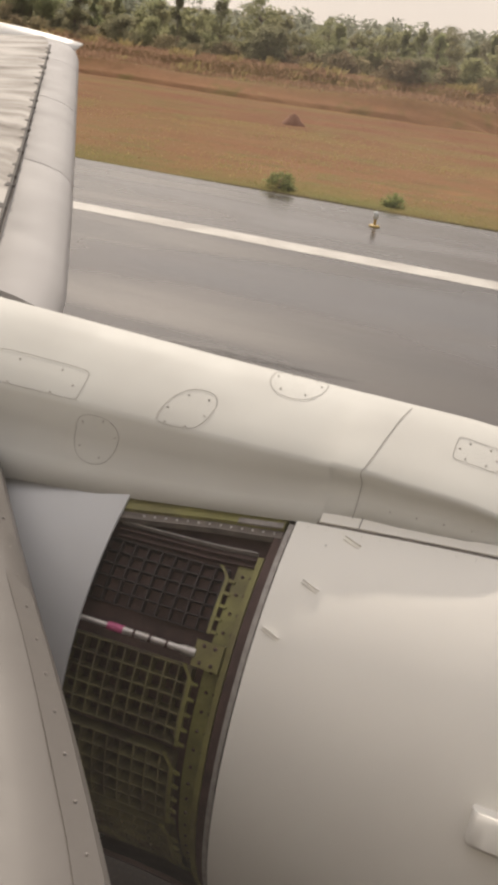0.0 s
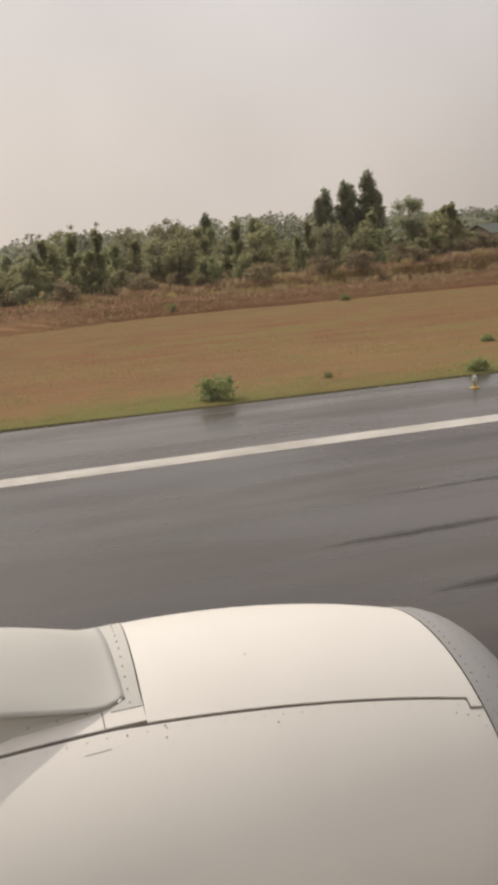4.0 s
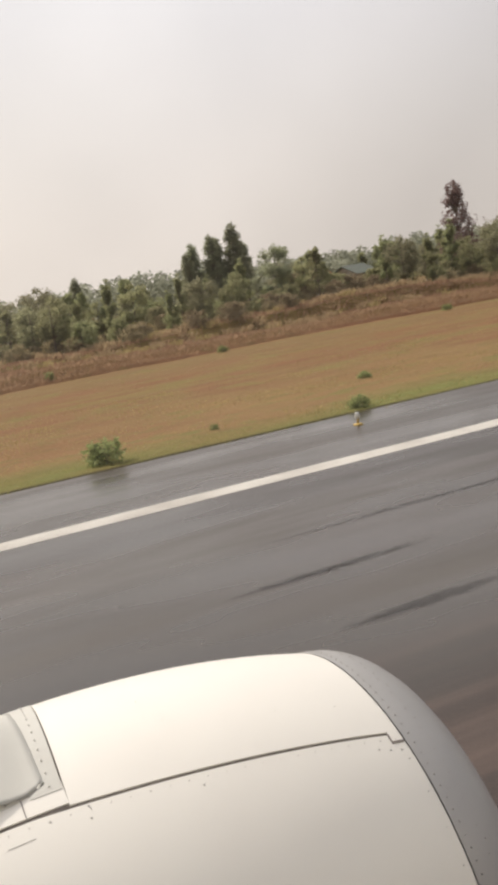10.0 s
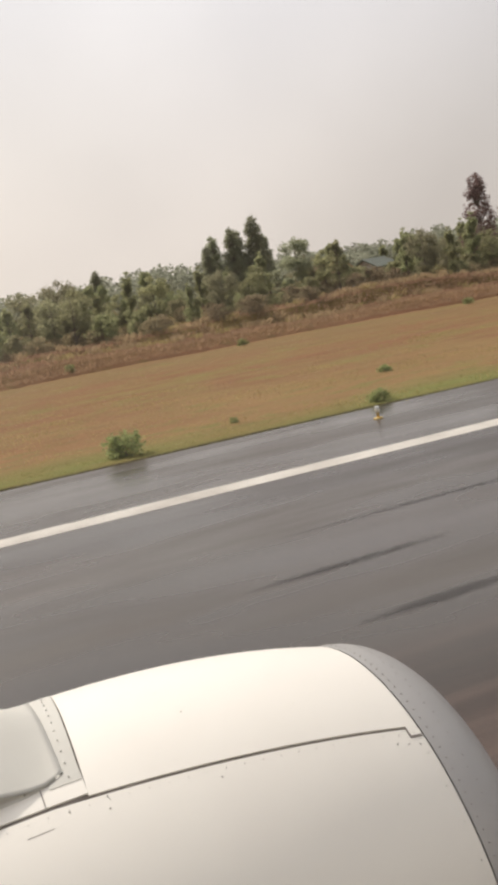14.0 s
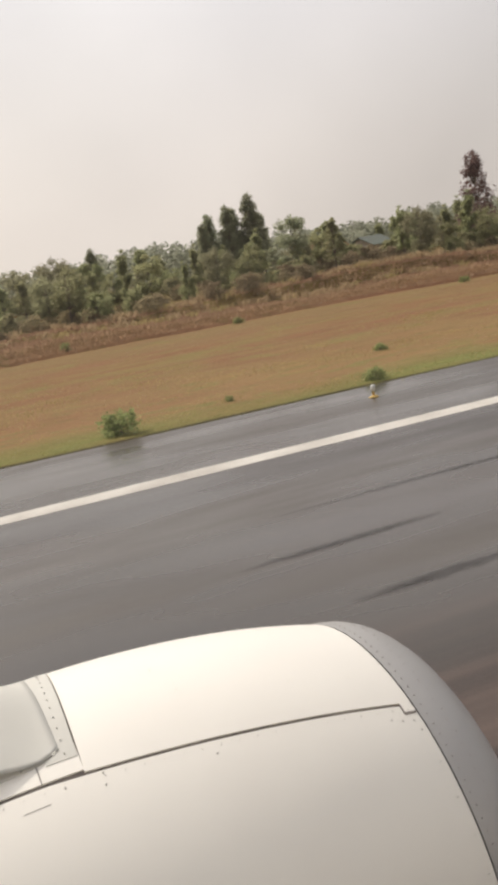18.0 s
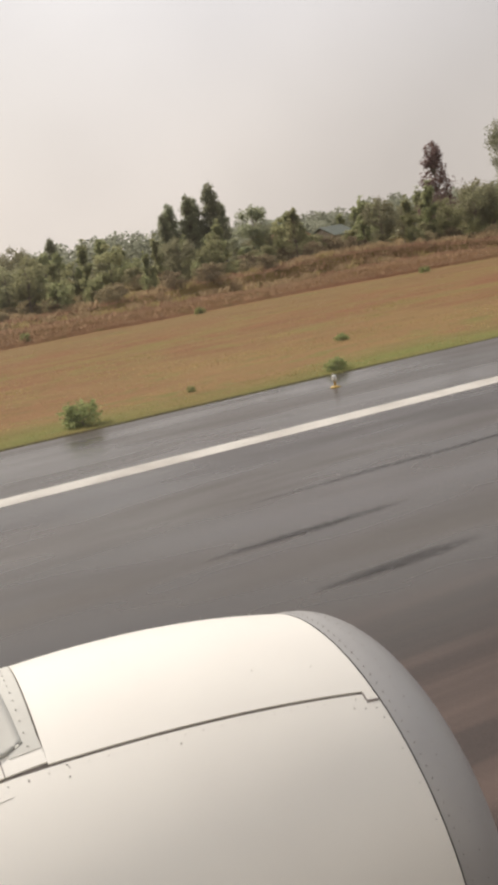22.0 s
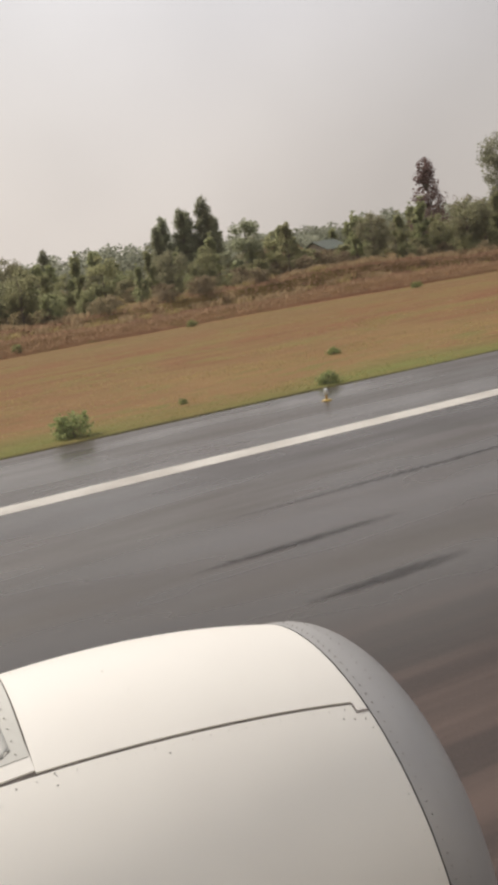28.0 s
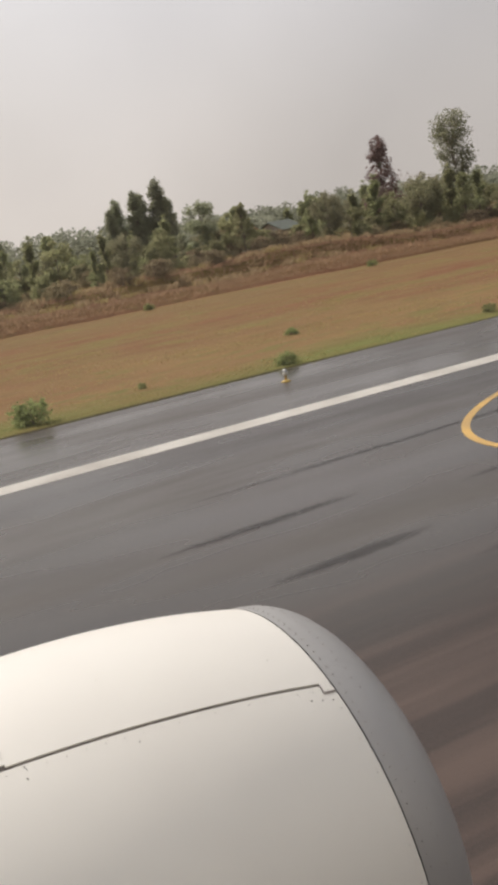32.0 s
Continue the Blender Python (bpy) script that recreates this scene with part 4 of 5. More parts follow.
studs("foot_rivets", [(pyl_pt(x, 0.10) + pyl_n(x, 0.1) * 0.001, pyl_n(x, 0.10)) for x in np.arange(-0.5, 0.36, 0.11)], 0.0052, M_RIVET, pylon)

# wing: inboard leading edge by the cabin, then the outboard wing beyond the pylon
WING_LE = [(-0.9, 1.22, 2.33), (1.3, -0.42, 2.38), (1.75, -0.755, 2.40), (2.1, -1.04, 2.43), (2.4, -1.29, 2.44), (2.8, -1.645, 2.47), (3.5, -2.25, 2.60), (4.2, -2.52, 2.70), (5.0, -2.79, 2.78), (7.0, -3.88, 2.95), (9.0, -4.99, 3.12), (11.0, -6.10, 3.29), (13.0, -7.21, 3.46), (14.6, -8.10, 3.60), (15.2, -8.60, 3.66)]


def wing_sections(d0, c1, inset=0.0):
    out = []
    for y, x, z in WING_LE:
        chord = float(np.interp(y, [-0.9, 1.3, 4.5, 15.2], [7.0, 5.6, 4.2, 1.6]))
        thick = chord * 0.055
        c0 = d0 / chord
        up, lo = [], []
        for k in range(9):
            c = c0 + (c1 - c0) * (k / 8) ** 1.6
            d = c * chord
            zt = z + thick * 2.0 * math.sqrt(min(1, c * 5)) * (1 - 0.75 * c) - inset
            zb = z - thick * 0.9 * math.sqrt(min(1, c * 5)) * (1 - 0.75 * c) + inset
            up.append((x - d, y, zt))
            lo.append((x - d, y, zb))
        out.append(up + lo[::-1])
    return out


wing = part("wing", loft("wing", wing_sections(0.50, 1.0), M_WINGTOP, True, True), None, plane, "stained grey wing upper skin")
sharpen(wing, 30)


def slat_sections(ys, chord=0.56, drop=0.10):
    out = []
    for y in ys:
        x = float(np.interp(y, [p[0] for p in WING_LE], [p[1] for p in WING_LE]))
        z = float(np.interp(y, [p[0] for p in WING_LE], [p[2] for p in WING_LE]))
        prof = [(-chord, 0.168), (-chord * 0.75, 0.158), (-chord * 0.5, 0.140), (-chord * 0.25, 0.108), (-chord * 0.08, 0.05), (0, -0.05), (-0.03, -0.14), (-0.12, -0.19), (-0.2, -0.14), (-chord * 0.6, 0.09), (-chord * 0.98, 0.155)]
        out.append([(x + a, y, z + b) for a, b in prof])
    return out


for k, (ya, yb) in enumerate(((1.3, 3.45), (4.75, 7.55), (7.57, 10.3), (10.32, 13.0), (13.02, 14.7))):
    sl = part("slat", loft("slat", slat_sections(np.linspace(ya, yb, 6), 0.62 if k == 0 else 0.54), M_SLATSHADE if k == 0 else M_WING, True, True), None, wing, "smooth grey extended leading-edge slat")
    sharpen(sl, 50)
tip = []
for x, h in ((-8.50, 0.0), (-8.75, 0.03), (-9.1, 0.06), (-9.6, 0.09), (-10.4, 0.12)):
    z = 3.70 - 0.03 * (x + 8.5)
    tip.append([(x, 15.2, z - 0.03), (x, 15.28, z + 0.02 + h * 0.4), (x, 15.42, z + 0.05 + h), (x, 15.44, z + 0.03 + h), (x, 15.34, z - 0.01), (x, 15.2, z - 0.06)])
part("wing_tip", loft("wing_tip", tip, M_WHITE, True, True), None, wing, "white upturned wing tip")

inb = slat_sections(np.linspace(1.32, 3.4, 16), 0.62)
strip = []
for sec in inb:
    a, b = Vector(sec[4]), Vector(sec[5])
    a2, b2 = Vector(sec[3]), a.lerp(b, 0.8)
    off = Vector((0.003, 0, 0.004))
    strip.append([a2 + off, a + off, b2 + off, b2 - off, a - off, a2 - off])
part("slat_edge_strip", loft("slat_edge_strip", strip, M_SLATSHADE, True, True, False), None, wing, "riveted slat nose strip")
studs("strip_rivets", [(q[0].lerp(q[1], 0.55) + Vector((0.001, 0, 0.002)), Vector((0.7, -0.3, 0.6))) for q in strip], 0.0055, M_JOINT, wing)
WS = wing_sections(0.50, 1.0)
edge = [[Vector(q[0]) + Vector((0.012, 0, -0.06)), Vector(q[0]) + Vector((0.012, 0, 0.003)), Vector(q[0]) + Vector((-0.008, 0, 0.006)), Vector(q[0]) + Vector((-0.008, 0, -0.02))] for q in WS[8:-1]]
part("slat_gap", loft("slat_gap", edge, M_SOOT, True, True, False), None, wing, "dark gap behind the slats")
rr = random.Random(8)
for k in range(22):
    y = 5.2 + 9.4 * (k + rr.uniform(-0.4, 0.4)) / 22
    i = max(j for j in range(len(WING_LE)) if WING_LE[j][0] <= y)
    t = (y - WING_LE[i][0]) / (WING_LE[i + 1][0] - WING_LE[i][0])
    a, b = Vector(WS[i][0]).lerp(Vector(WS[i + 1][0]), t), Vector(WS[i][3]).lerp(Vector(WS[i + 1][3]), t)
    ln = rr.uniform(0.12, 0.5)
    w = Vector((0.01, rr.uniform(0.02, 0.06), 0))
    q = [a + Vector((0.0, 0, 0.007)), a.lerp(b, ln) + Vector((0, 0.10, 0.012))]
    sec = [[q[0] - w, q[0] + w, q[0] + w - Vector((0, 0, 0.02)), q[0] - w - Vector((0, 0, 0.02))], [q[1] - w * 0.4, q[1] + w * 0.4, q[1] + w * 0.4 - Vector((0, 0, 0.02)), q[1] - w * 0.4 - Vector((0, 0, 0.02))]]
    part("slot_mark", loft("slot_mark", sec, M_SOOT, True, True, False), None, wing)

# ---- vegetation ----
def leaf_cloud(places, size, seed, flat=0.5):
    """Small leaf sprigs: one bent quad pair each at the given places."""
    r = random.Random(seed)
    verts, faces = [], []
    for p in places:
        s = size * r.uniform(0.6, 1.35) * (1 + max(0.0, p.y - 120) * 0.003)
        d = Vector((r.uniform(-1, 1), r.uniform(-1, 1), r.uniform(-flat, flat))).normalized()
        u = d.orthogonal().normalized()
        u.rotate(Matrix.Rotation(r.uniform(0, 6.28), 3, d))
        w = d.cross(u)
        b = len(verts)
        verts += [p - d * s * 0.7 + u * s * 0.25, p - d * s * 0.5 - u * s * 0.45, p + d * s * 0.8 + w * s * 0.2]
        faces.append((b, b + 1, b + 2))
    return verts, faces


def tree_kind(name, label, category, height, trunk_r, crown, leaf_mat, bark_mat, limbs, leaves, size, seed, lean=0.0, group="", tight=False):
    """A tapered trunk with limbs and a crown of sprigs in clumps round the limb ends. crown(h) gives the radius at relative height h."""
    r = random.Random(seed)
    t = thing(name, label, category, group=group)
    trunk = [Vector((lean * (k / 6) ** 2 + 0.03 * height * r.uniform(-0.4, 0.4) * (k / 6), 0.03 * height * r.uniform(-0.4, 0.4) * (k / 6), height * 0.92 * k / 6)) for k in range(7)]
    trunk[0].z = -0.25
    V, F = tube(trunk, [trunk_r * (1 - 0.85 * k / 6) for k in range(7)], 7)
    ends = []
    for k in range(limbs):
        h = r.uniform(0.18, 0.9)
        rad = crown(h)
        if rad <= 0.02:
            continue
        a = r.uniform(0, 6.28)
        q = min(5, int(h / 0.92 * 6 * 0.85))
        s = trunk[q]
        e = Vector((trunk[q].x + math.cos(a) * rad * r.uniform(0.5, 0.95), trunk[q].y + math.sin(a) * rad * r.uniform(0.5, 0.95), h * height))
        mid = s.lerp(e, 0.5) + Vector((0, 0, 0.05 * height * r.uniform(-0.2, 0.6)))
        v, f = tube([s, mid, e], [trunk_r * 0.38, trunk_r * 0.24, trunk_r * 0.08], 5)
        b = len(V)
        V += v
        F += [tuple(b + i for i in g) for g in f]
        ends.append(e)
        ends.append(mid.lerp(e, 0.5))
    part("trunk", raw_mesh("trunk", V, F, bark_mat, True), None, t)
    places = []
    ends.append(trunk[-1])
    per = max(1, 2 * leaves // len(ends))
    for e in ends:
        h = e.z / height
        spread = max(0.10 * height * 0.5, 0.42 * max(crown(min(0.97, h)), 0.12 * height))
        if tight:
            spread = min(spread, 0.5 * crown(min(0.97, h)) + 0.16)
        n = int(per * r.uniform(0.6, 1.4))
        for _ in range(n):
            g = Vector((r.gauss(0, 1), r.gauss(0, 1), r.gauss(0, 0.8)))
            g *= min(1.0, 1.9 / g.length)
            p = e + g * spread * 0.48
            p.z = max(p.z, 0.05)
            places.append(p)
    V, F = leaf_cloud(places, size * 0.74, seed + 1)
    part("crown", raw_mesh("crown", V, F, leaf_mat), None, t)
    return t


def dome(w):
    return lambda h: w * math.sqrt(max(0.0, 1 - ((h - 0.62) / 0.42) ** 2)) if h > 0.22 else 0.0


def bushy(w):
    return lambda h: w * math.sqrt(max(0.0, 1 - ((h - 0.40) / 0.62) ** 2))


def column(w):
    return lambda h: w * min(1.0, (h - 0.05) * 5) * (1 - h) ** 0.6 * 1.3 if h > 0.06 else 0.0


def tall_oval(w):
    return lambda h: w * math.sqrt(max(0.0, 1 - ((h - 0.66) / 0.36) ** 2)) if h > 0.3 else 0.0


KINDS = {
    "round": tree_kind("tree", "broad green tree with a rounded leafy crown", "tree", 7.0, 0.14, dome(2.3), M_LEAF, M_BARK, 22, 2300, 0.27, 21, 0.3, "trees beyond the bank"),
    "round2": tree_kind("tree", "dark green tree with an uneven crown", "tree", 6.6, 0.15, dome(2.0), M_LEAFD, M_BARK, 18, 2000, 0.26, 22, -0.4, "trees beyond the bank"),
    "olive": tree_kind("tree", "olive green young tree with an open crown", "tree", 5.6, 0.09, tall_oval(1.5), M_LEAF2, M_BARK, 16, 1300, 0.24, 23, 0.2, "trees beyond the bank"),
    "slim": tree_kind("tree", "slender green tree with ragged foliage", "tree", 6.4, 0.10, column(1.6), M_LEAF, M_BARK, 30, 1250, 0.25, 24, 0.2, "trees beyond the bank"),
    "bush": tree_kind("shrub", "dense green shrub in the scrub", "shrub", 3.2, 0.06, bushy(1.9), M_LEAF, M_BARK, 18, 1500, 0.24, 25, 0.0, "scrub shrubs"),
    "bush2": tree_kind("shrub", "olive green shrub in the scrub", "shrub", 2.6, 0.06, bushy(1.7), M_LEAF2, M_BARK, 16, 1300, 0.22, 26, 0.0, "scrub shrubs"),
    "dry": tree_kind("shrub", "brown half-dry shrub on the bank", "shrub", 1.9, 0.05, bushy(1.5), M_SCRUB, M_BARK, 16, 800, 0.20, 27, 0.0, "dry shrubs"),
}
KINDS["hazed"] = tree_kind("tree", "pale green tree with a rounded crown, haze in its leaf colour", "tree", 7.0, 0.14, dome(2.4), M_HAZED, M_BARK, 24, 2400, 0.27, 28, 0.2, "trees beyond the bank")
KINDS["hazed2"] = tree_kind("shrub", "pale green shrub in the scrub, haze in its leaf colour", "shrub", 3.0, 0.06, bushy(1.9), M_HAZED, M_BARK, 18, 1500, 0.24, 29, 0.0, "scrub shrubs")
KINDS["tiered"] = tree_kind("tree", "slender young tree with large leaves in tiers", "tree", 7.6, 0.09, lambda h: 1.15 * (1.25 - h) * (0.7 + 0.3 * math.sin(h * 26)) if h > 0.22 else 0.0, M_LEAF, M_BARK, 36, 1300, 0.30, 30, 0.3, "trees beyond the bank")
POPLAR = tree_kind("poplar_tree", "tall dark columnar tree in a tight clump", "tree", 10.2, 0.17, lambda h: 2.2 * min(1.0, h * 6) * (1 - h) ** 0.7 if h > 0.05 else 0.0, M_LEAFD, M_BARK, 110, 3400, 0.26, 31, 0.0, "columnar trees", True)
GUM = tree_kind("gum_tree", "tall pale-stemmed tree with an airy high crown", "tree", 13.0, 0.16, lambda h: 2.2 * math.sqrt(max(0.0, 1 - ((h - 0.68) / 0.34) ** 2)) if h > 0.36 else 0.0, M_LEAFD, M_PALEBARK, 90, 2800, 0.28, 32, 0.4, "tall gum trees")
RUSSET = tree_kind("russet_tree", "tall russet-leaved tree with a bare stem", "tree", 11.0, 0.15, lambda h: 2.9 * (1.02 - h) ** 0.75 * min(1.0, (h - 0.2) * 5 + 0.3) if h > 0.2 else 0.0, M_RED, M_BARK, 60, 2200, 0.27, 33, 0.0, "", True)
for k, q in enumerate(list(KINDS.values()) + [POPLAR, GUM, RUSSET]):
    q.location = (-60 - 6 * k, 92 + 3 * (k % 3), ground_height(-60 - 6 * k, 92 + 3 * (k % 3)) - 0.05)


def plant(kind, x, y, s=1.0, turn=0.0):
    src = KINDS[kind] if isinstance(kind, str) else kind
    m = Matrix.Translation((x, y, ground_height(x, y) - 0.05)) @ Matrix.Rotation(turn, 4, "Z") @ Matrix.Diagonal((s, s, s, 1))
    return copy_thing(src, m)


r = random.Random(77)
BARE = tree_kind("bare_tree", "small leafless pale tree", "tree", 6.5, 0.09, dome(2.2), M_RED, M_PALEBARK, 60, 160, 0.22, 41)
BARE.location = (69.0, 91.0, ground_height(69, 91) - 0.05)
for x, y, s in ((41.6, 112, 0.74), (43.0, 113.5, 0.86), (44.9, 112, 0.93), (46.3, 113.5, 0.90), (47.9, 112, 1.06), (49.4, 113, 0.84), (25.6, 119, 0.62), (26.9, 120, 0.58), (29.4, 118, 0.72)):
    plant(POPLAR, x, y, s, r.uniform(0, 6))
plant(RUSSET, 64.6, 90, 1.02, 1.0)
plant(GUM, 71.5, 86, 0.95, 2.0)
plant(GUM, 84.0, 88, 0.98, 5.0)


def free_of_house(x, y):
    return not (0.535 < x / y < 0.60 and y < 108)


for k in range(230):
    x = -60 + 165 * (k + r.uniform(-0.5, 0.5)) / 230
    dense = x < 12
    y = r.uniform(79, 88) if r.random() < 0.5 else r.uniform(88, 120)
    x *= y / 88
    y -= 9.0 * aft(x)
    kind = r.choice(["hazed", "slim", "olive", "round", "slim", "olive", "tiered"]) if dense else r.choice(["slim", "olive", "slim", "slim", "round2", "round", "tiered", "hazed"])
    if free_of_house(x, y):
        plant(kind, x, y, r.uniform(0.55, 1.0) * (0.9 - 0.2 * aft(x)) * (0.68 if 0.33 < x / y < 0.47 else 1.0), r.uniform(0, 6.28))
for k in range(150):
    x = -60 + 160 * (k + r.uniform(-0.5, 0.5)) / 150
    y = r.uniform(76.5, 92)
    x *= y / 85
    y -= 9.0 * aft(x)
    plant(r.choice(["hazed2", "bush2", "dry", "hazed2", "dry"] if x < 12 else ["bush", "bush2", "dry", "dry", "bush2"]), x, y, r.uniform(0.4, 0.85), r.uniform(0, 6.28))
for k in range(60):
    x = -58 + 155 * (k + r.uniform(-0.5, 0.5)) / 60
    plant("dry", x, r.uniform(75, 81) - 9.0 * aft(x), r.uniform(0.4, 0.9), r.uniform(0, 6.28))

for k in range(20):
    x = -30 + 98 * (k + r.uniform(-0.5, 0.5)) / 20
    if free_of_house(x, 86):
        plant("tiered", x, r.uniform(81, 91) - 9.0 * aft(x), r.uniform(0.5, 0.86) * (1 - 0.2 * aft(x)), r.uniform(0, 6.28))

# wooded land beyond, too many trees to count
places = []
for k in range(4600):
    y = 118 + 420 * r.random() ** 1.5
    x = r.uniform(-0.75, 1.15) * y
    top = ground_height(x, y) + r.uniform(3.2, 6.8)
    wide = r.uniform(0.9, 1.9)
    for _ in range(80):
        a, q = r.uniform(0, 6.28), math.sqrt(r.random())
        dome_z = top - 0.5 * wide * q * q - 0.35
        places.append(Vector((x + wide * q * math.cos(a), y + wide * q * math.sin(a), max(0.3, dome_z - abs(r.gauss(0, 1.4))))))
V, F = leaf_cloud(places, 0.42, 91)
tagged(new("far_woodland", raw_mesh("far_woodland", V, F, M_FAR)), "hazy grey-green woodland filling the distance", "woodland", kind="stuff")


def tufts(name, label, count, x_range, y_of, height, width, blades, material, seed):
    """Grass in tufts of leaning blades."""
    r = random.Random(seed)
    verts, faces = [], []
    for _ in range(count):
        x = r.uniform(*x_range)
        y = y_of(r, x)
        y += bank_y(x) - 67.5 if y > 67.6 else 0.0
        z = ground_height(x, y) - 0.02
        h0 = height * r.uniform(0.5, 1.3)
        for _ in range(blades):
            a = r.uniform(0, 6.28)
            h = h0 * r.uniform(0.6, 1.1)
            bx, by = x + r.gauss(0, width), y + r.gauss(0, width)
            dx, dy = math.cos(a), math.sin(a)
            ln = h * r.uniform(0.1, 1.0)
            w = h * 0.05 + min(width, 0.5) * 0.035
            b = len(verts)
            verts += [(bx - dy * w, by + dx * w, z), (bx + dy * w, by - dx * w, z), (bx + dx * ln * 0.5 + dy * w * 0.6, by + dy * ln * 0.5 - dx * w * 0.6, z + h * 0.65), (bx + dx * ln, by + dy * ln, z + h)]
            faces += [(b, b + 1, b + 2), (b, b + 2, b + 3)]
    return tagged(new(name, raw_mesh(name, verts, faces, material)), label, "grass", kind="stuff")


def patchy(lo, hi, scale, bias):
    def pick(r, x):
        for _ in range(12):
            y = r.uniform(lo, hi)
            if noise.noise((x * scale, y * scale * 2.2, bias)) > r.uniform(-0.25, 0.35):
                return y
        return y
    return pick


tufts("fringe_grass", "short green grass along the pavement edge", 9000, (-26, 46), lambda r, x: 27.12 + abs(r.gauss(0, 1.5)), 0.06, 0.12, 4, M_GRASSG, 51)
tufts("dry_grass", "patchy short dry grass on the airfield", 5000, (-46, 78), patchy(28.5, 66, 0.08, 3.0), 0.06, 0.45, 9, M_GRASSD, 52)
tufts("green_weeds", "scattered low green weeds in the dry grass", 160, (-40, 70), patchy(29, 64, 0.08, 9.0), 0.07, 0.75, 30, M_WEED, 53)
tufts("verge_grass", "yellowish clumps of rough grass on the verge", 520, (-36, 60), patchy(28.0, 46, 0.16, 6.0), 0.075, 0.6, 52, M_TUFT, 55)
tufts("straw_grass", "tall straw-coloured grass on the soil bank", 15000, (-62, 110), patchy(69.8, 80, 0.07, 5.0), 0.26, 0.95, 11, M_STRAW, 54)
tufts("straw_tussocks", "pale feathery straw tussocks along the bank top", 260, (4, 108), patchy(70.6, 78, 0.045, 12.0), 0.62, 0.26, 46, M_TUSS, 56)
tufts("olive_tussocks", "olive green grass tussocks on the bank", 220, (-60, 108), patchy(70.5, 79, 0.05, 21.0), 0.5, 0.3, 40, M_TUFT, 57)

tufts("bank_grass", "dense orange-tan dry grass along the foot of the bank", 3800, (6, 110), patchy(67.65, 69.8, 0.05, 31.0), 0.19, 0.8, 18, M_BANK, 58)

WAXY = tree_kind("roadside_bush", "waxy green bush at the pavement edge", "bush", 0.72, 0.03, bushy(0.62), M_BUSH, M_BARK, 22, 520, 0.125, 61, 0.0, "bushes on the strip")
WAXY.location = (7.0, 28.3, -0.02)
for x, y, s in ((15.4, 27.9, 0.62), (11.2, 30.2, 0.30), (-8.8, 27.9, 0.7), (-5.5, 28.3, 0.55), (19.7, 35.0, 0.45), (26.0, 65.8, 0.7), (14.0, 68.0, 0.75), (24.5, 28.6, 0.5), (-2.5, 66.0, 0.8), (44.0, 64.0, 0.7)):
    plant(WAXY, x, y, s, r.uniform(0, 6.28))

# ---- small things on the airfield ----
M_LAMP = plain("pale_lamp_body", (0.70, 0.66, 0.55), (0.50, 0.46, 0.38), 0.5, 20)
M_YLAMP = plain("yellow_lamp_base", (0.62, 0.42, 0.10), (0.42, 0.28, 0.08), 0.5, 20)
M_GLASSY = plain("lamp_lens", (0.78, 0.78, 0.74), (0.62, 0.62, 0.58), 0.2, 20)


def turned(profile, sides=14):
    """Verts and faces of a body turned round z: profile rows are (radius, height)."""
    return loft("turned", [[(rr * math.cos(2 * math.pi * k / sides), rr * math.sin(2 * math.pi * k / sides), z) for k in range(sides)] for rr, z in profile], M_LAMP, True, True)


def edge_light(x, y):
    t = thing("runway_light", "short pale runway edge light on a yellow base", "runway light", (0, 0, 0), "runway edge lights")
    base = turned([(0.17, 0.0), (0.17, 0.03), (0.12, 0.05), (0.05, 0.06)])
    base.materials.clear()
    base.materials.append(M_YLAMP)
    part("base_plate", base, None, t, "yellow base plate")
    stem = turned([(0.045, 0.055), (0.04, 0.20), (0.05, 0.21)])
    stem.materials.clear()
    stem.materials.append(M_YLAMP)
    part("stem", stem, None, t, "yellow stem")
    head = part("lamp_head", turned([(0.05, 0.21), (0.085, 0.235), (0.09, 0.30), (0.08, 0.31)]), None, t)
    lens = turned([(0.075, 0.31), (0.072, 0.37), (0.045, 0.41), (0.01, 0.42)])
    lens.materials.clear()
    lens.materials.append(M_GLASSY)
    part("lens", lens, None, head, "frosted glass lens")
    t.location = (x, y, 0.0)
    t.scale = (0.85, 0.85, 0.9)
    return t


edge_light(13.6, 24.9)
edge_light(-5.2, 24.7)

# low red earth mound in the grass
M_EARTH = plain("red_earth", (0.30, 0.15, 0.09), (0.20, 0.09, 0.055), 0.95, 3)
rows = []
for k in range(8):
    h = k / 7
    rows.append([((0.75 * (1 - h) ** 0.8 + 0.03) * math.cos(a) * (1 + 0.25 * noise.noise((math.cos(a) * 2, math.sin(a) * 2, h * 3))), (0.6 * (1 - h) ** 0.8 + 0.03) * math.sin(a) * (1 + 0.25 * noise.noise((math.cos(a) * 2, math.sin(a) * 2, h * 3 + 5))), 0.75 * h - 0.08) for a in [2 * math.pi * j / 18 for j in range(18)]])
mound = new("earth_mound", loft("earth_mound", rows, M_EARTH, True, True))
mound.scale = (0.75, 0.75, 0.75)
mound.location = (-14.4, 46.5, 0.02)
tagged(mound, "small pointed mound of red earth in the grass", "earth mound")

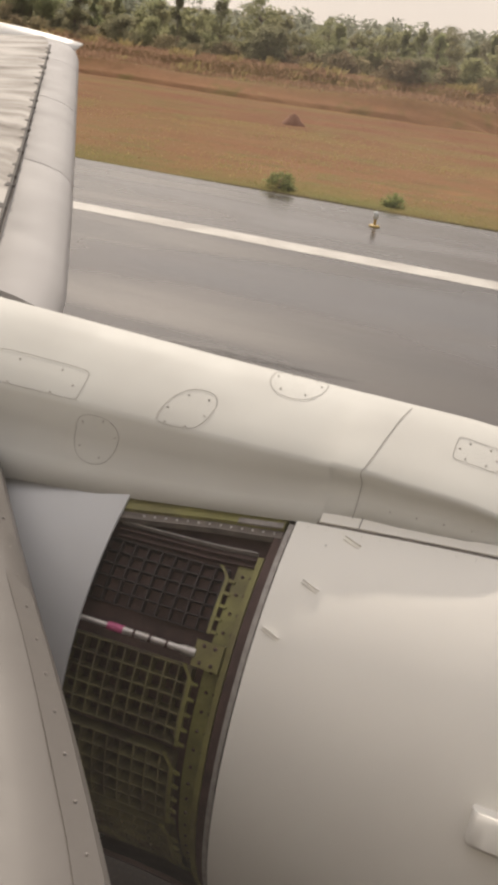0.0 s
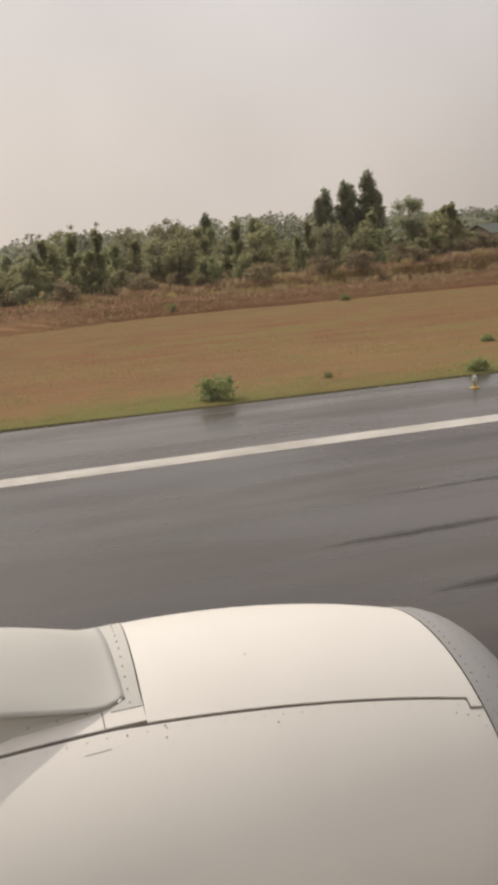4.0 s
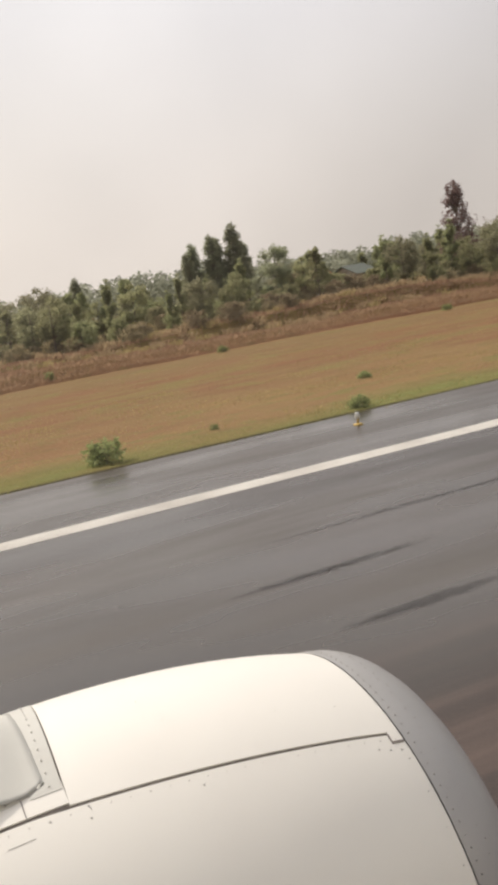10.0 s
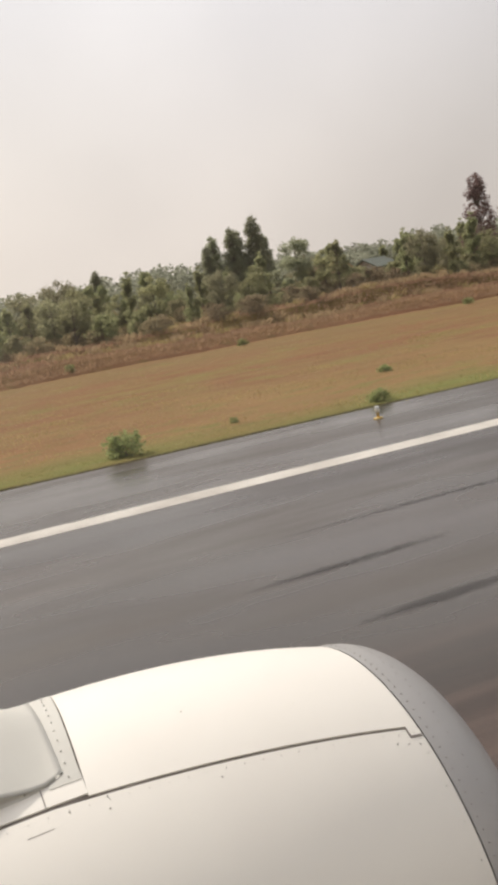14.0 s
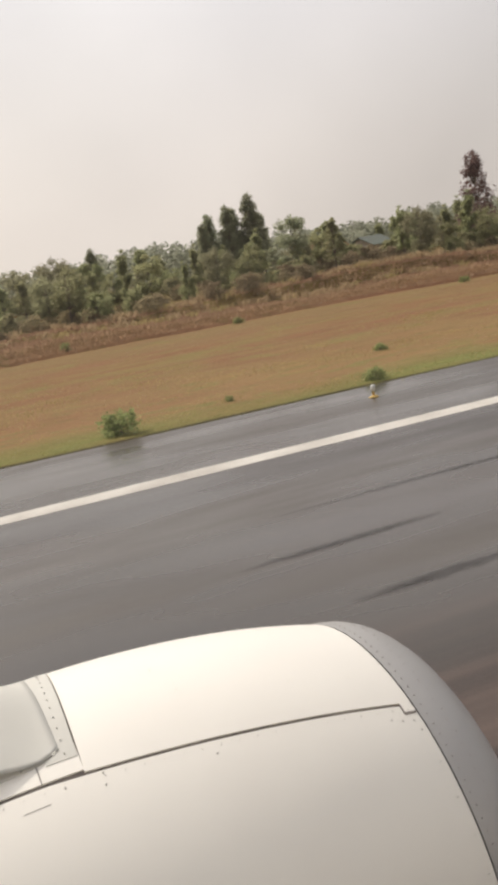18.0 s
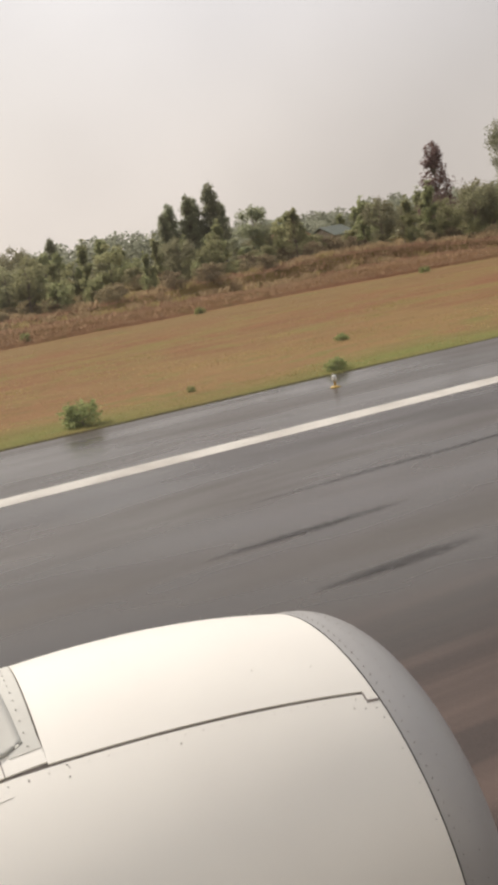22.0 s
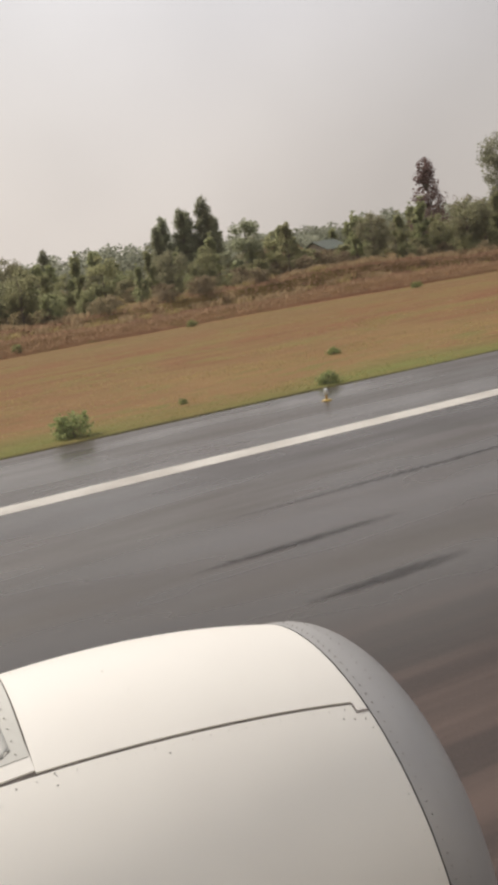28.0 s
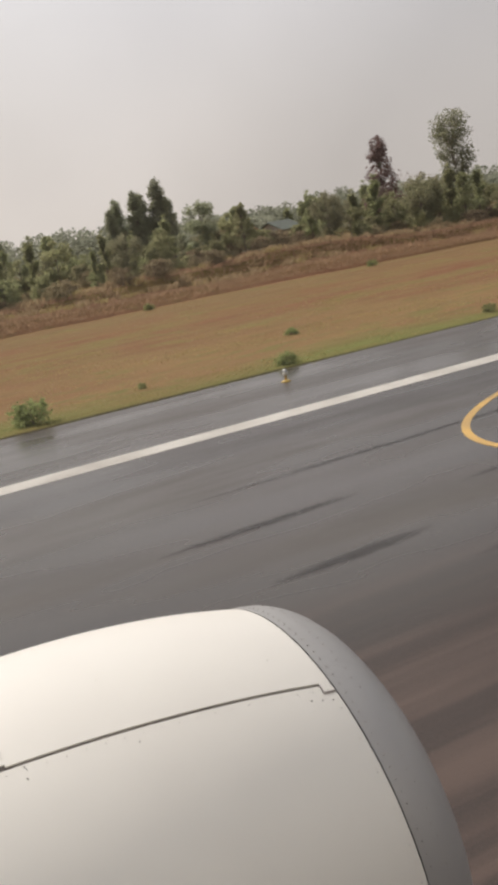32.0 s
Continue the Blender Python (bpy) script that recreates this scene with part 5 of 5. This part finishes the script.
# farm houses among the trees
M_WALL = plain("lime_washed_wall", (0.50, 0.45, 0.39), (0.36, 0.31, 0.27), 0.9, 2)
M_ROOF = plain("clay_roof_tiles", (0.42, 0.20, 0.125), (0.32, 0.12, 0.07), 0.8, 2)
M_GREENROOF = plain("green_sheet_roof", (0.14, 0.17, 0.135), (0.12, 0.12, 0.095), 0.7, 2)
M_DARKW = plain("dark_opening", (0.05, 0.045, 0.04), (0.03, 0.028, 0.026), 0.6, 3)


def farm_house(x0, y0, turn, wide, deep, roof_mat, label, roof_label):
    """Walls with gables, two roof slopes with eaves, a door and windows on the gable front."""
    z0 = ground_height(x0, y0) - 0.1
    m = Matrix.Translation((x0, y0, z0)) @ Matrix.Rotation(radians(turn), 4, "Z")
    house = thing("farm_house", label, "house", (x0, y0, z0))
    eave, ridge = 2.5, 2.5 + wide * 0.28
    prof = [(-wide / 2, 0), (wide / 2, 0), (wide / 2, eave), (0, ridge), (-wide / 2, eave)]
    part("wall", loft("wall", [[m @ Vector((px, py, pz)) for px, pz in prof] for py in (-deep / 2, deep / 2)], M_WALL, True, True, False), None, house)
    for sgn in (1, -1):
        sec = []
        for py in (-deep / 2 - 0.5, deep / 2 + 0.5):
            sec.append([m @ Vector((sgn * dx, py, pz)) for dx, pz in ((wide / 2 + 0.5, eave - 0.22), (0, ridge + 0.03), (0, ridge + 0.15), (wide / 2 + 0.5, eave - 0.10))])
        part("roof", loft("roof", sec, roof_mat, True, True, False), None, house, roof_label)
    for name, px, pz, w, h in (("window", -wide * 0.3, 1.6, 0.8, 0.9), ("window", wide * 0.3, 1.6, 0.8, 0.9), ("door", 0.0, 1.05, 0.95, 2.1)):
        bm = bmesh.new()
        box_bm(bm, (px, -deep / 2 - 0.01, pz), (w, 0.06, h))
        bmesh.ops.transform(bm, matrix=m, verts=bm.verts)
        part(name, bm, M_DARKW, house, smooth=False)
    return house


farm_house(60.0, 105.5, -62, 3.0, 4.0, M_GREENROOF, "small pale farm house with a green sheet roof", "green sheet roof slope")
farm_house(59.5, 116.0, 20, 3.6, 4.6, M_ROOF, "small farm house with an orange tiled roof", "orange tiled roof slope")
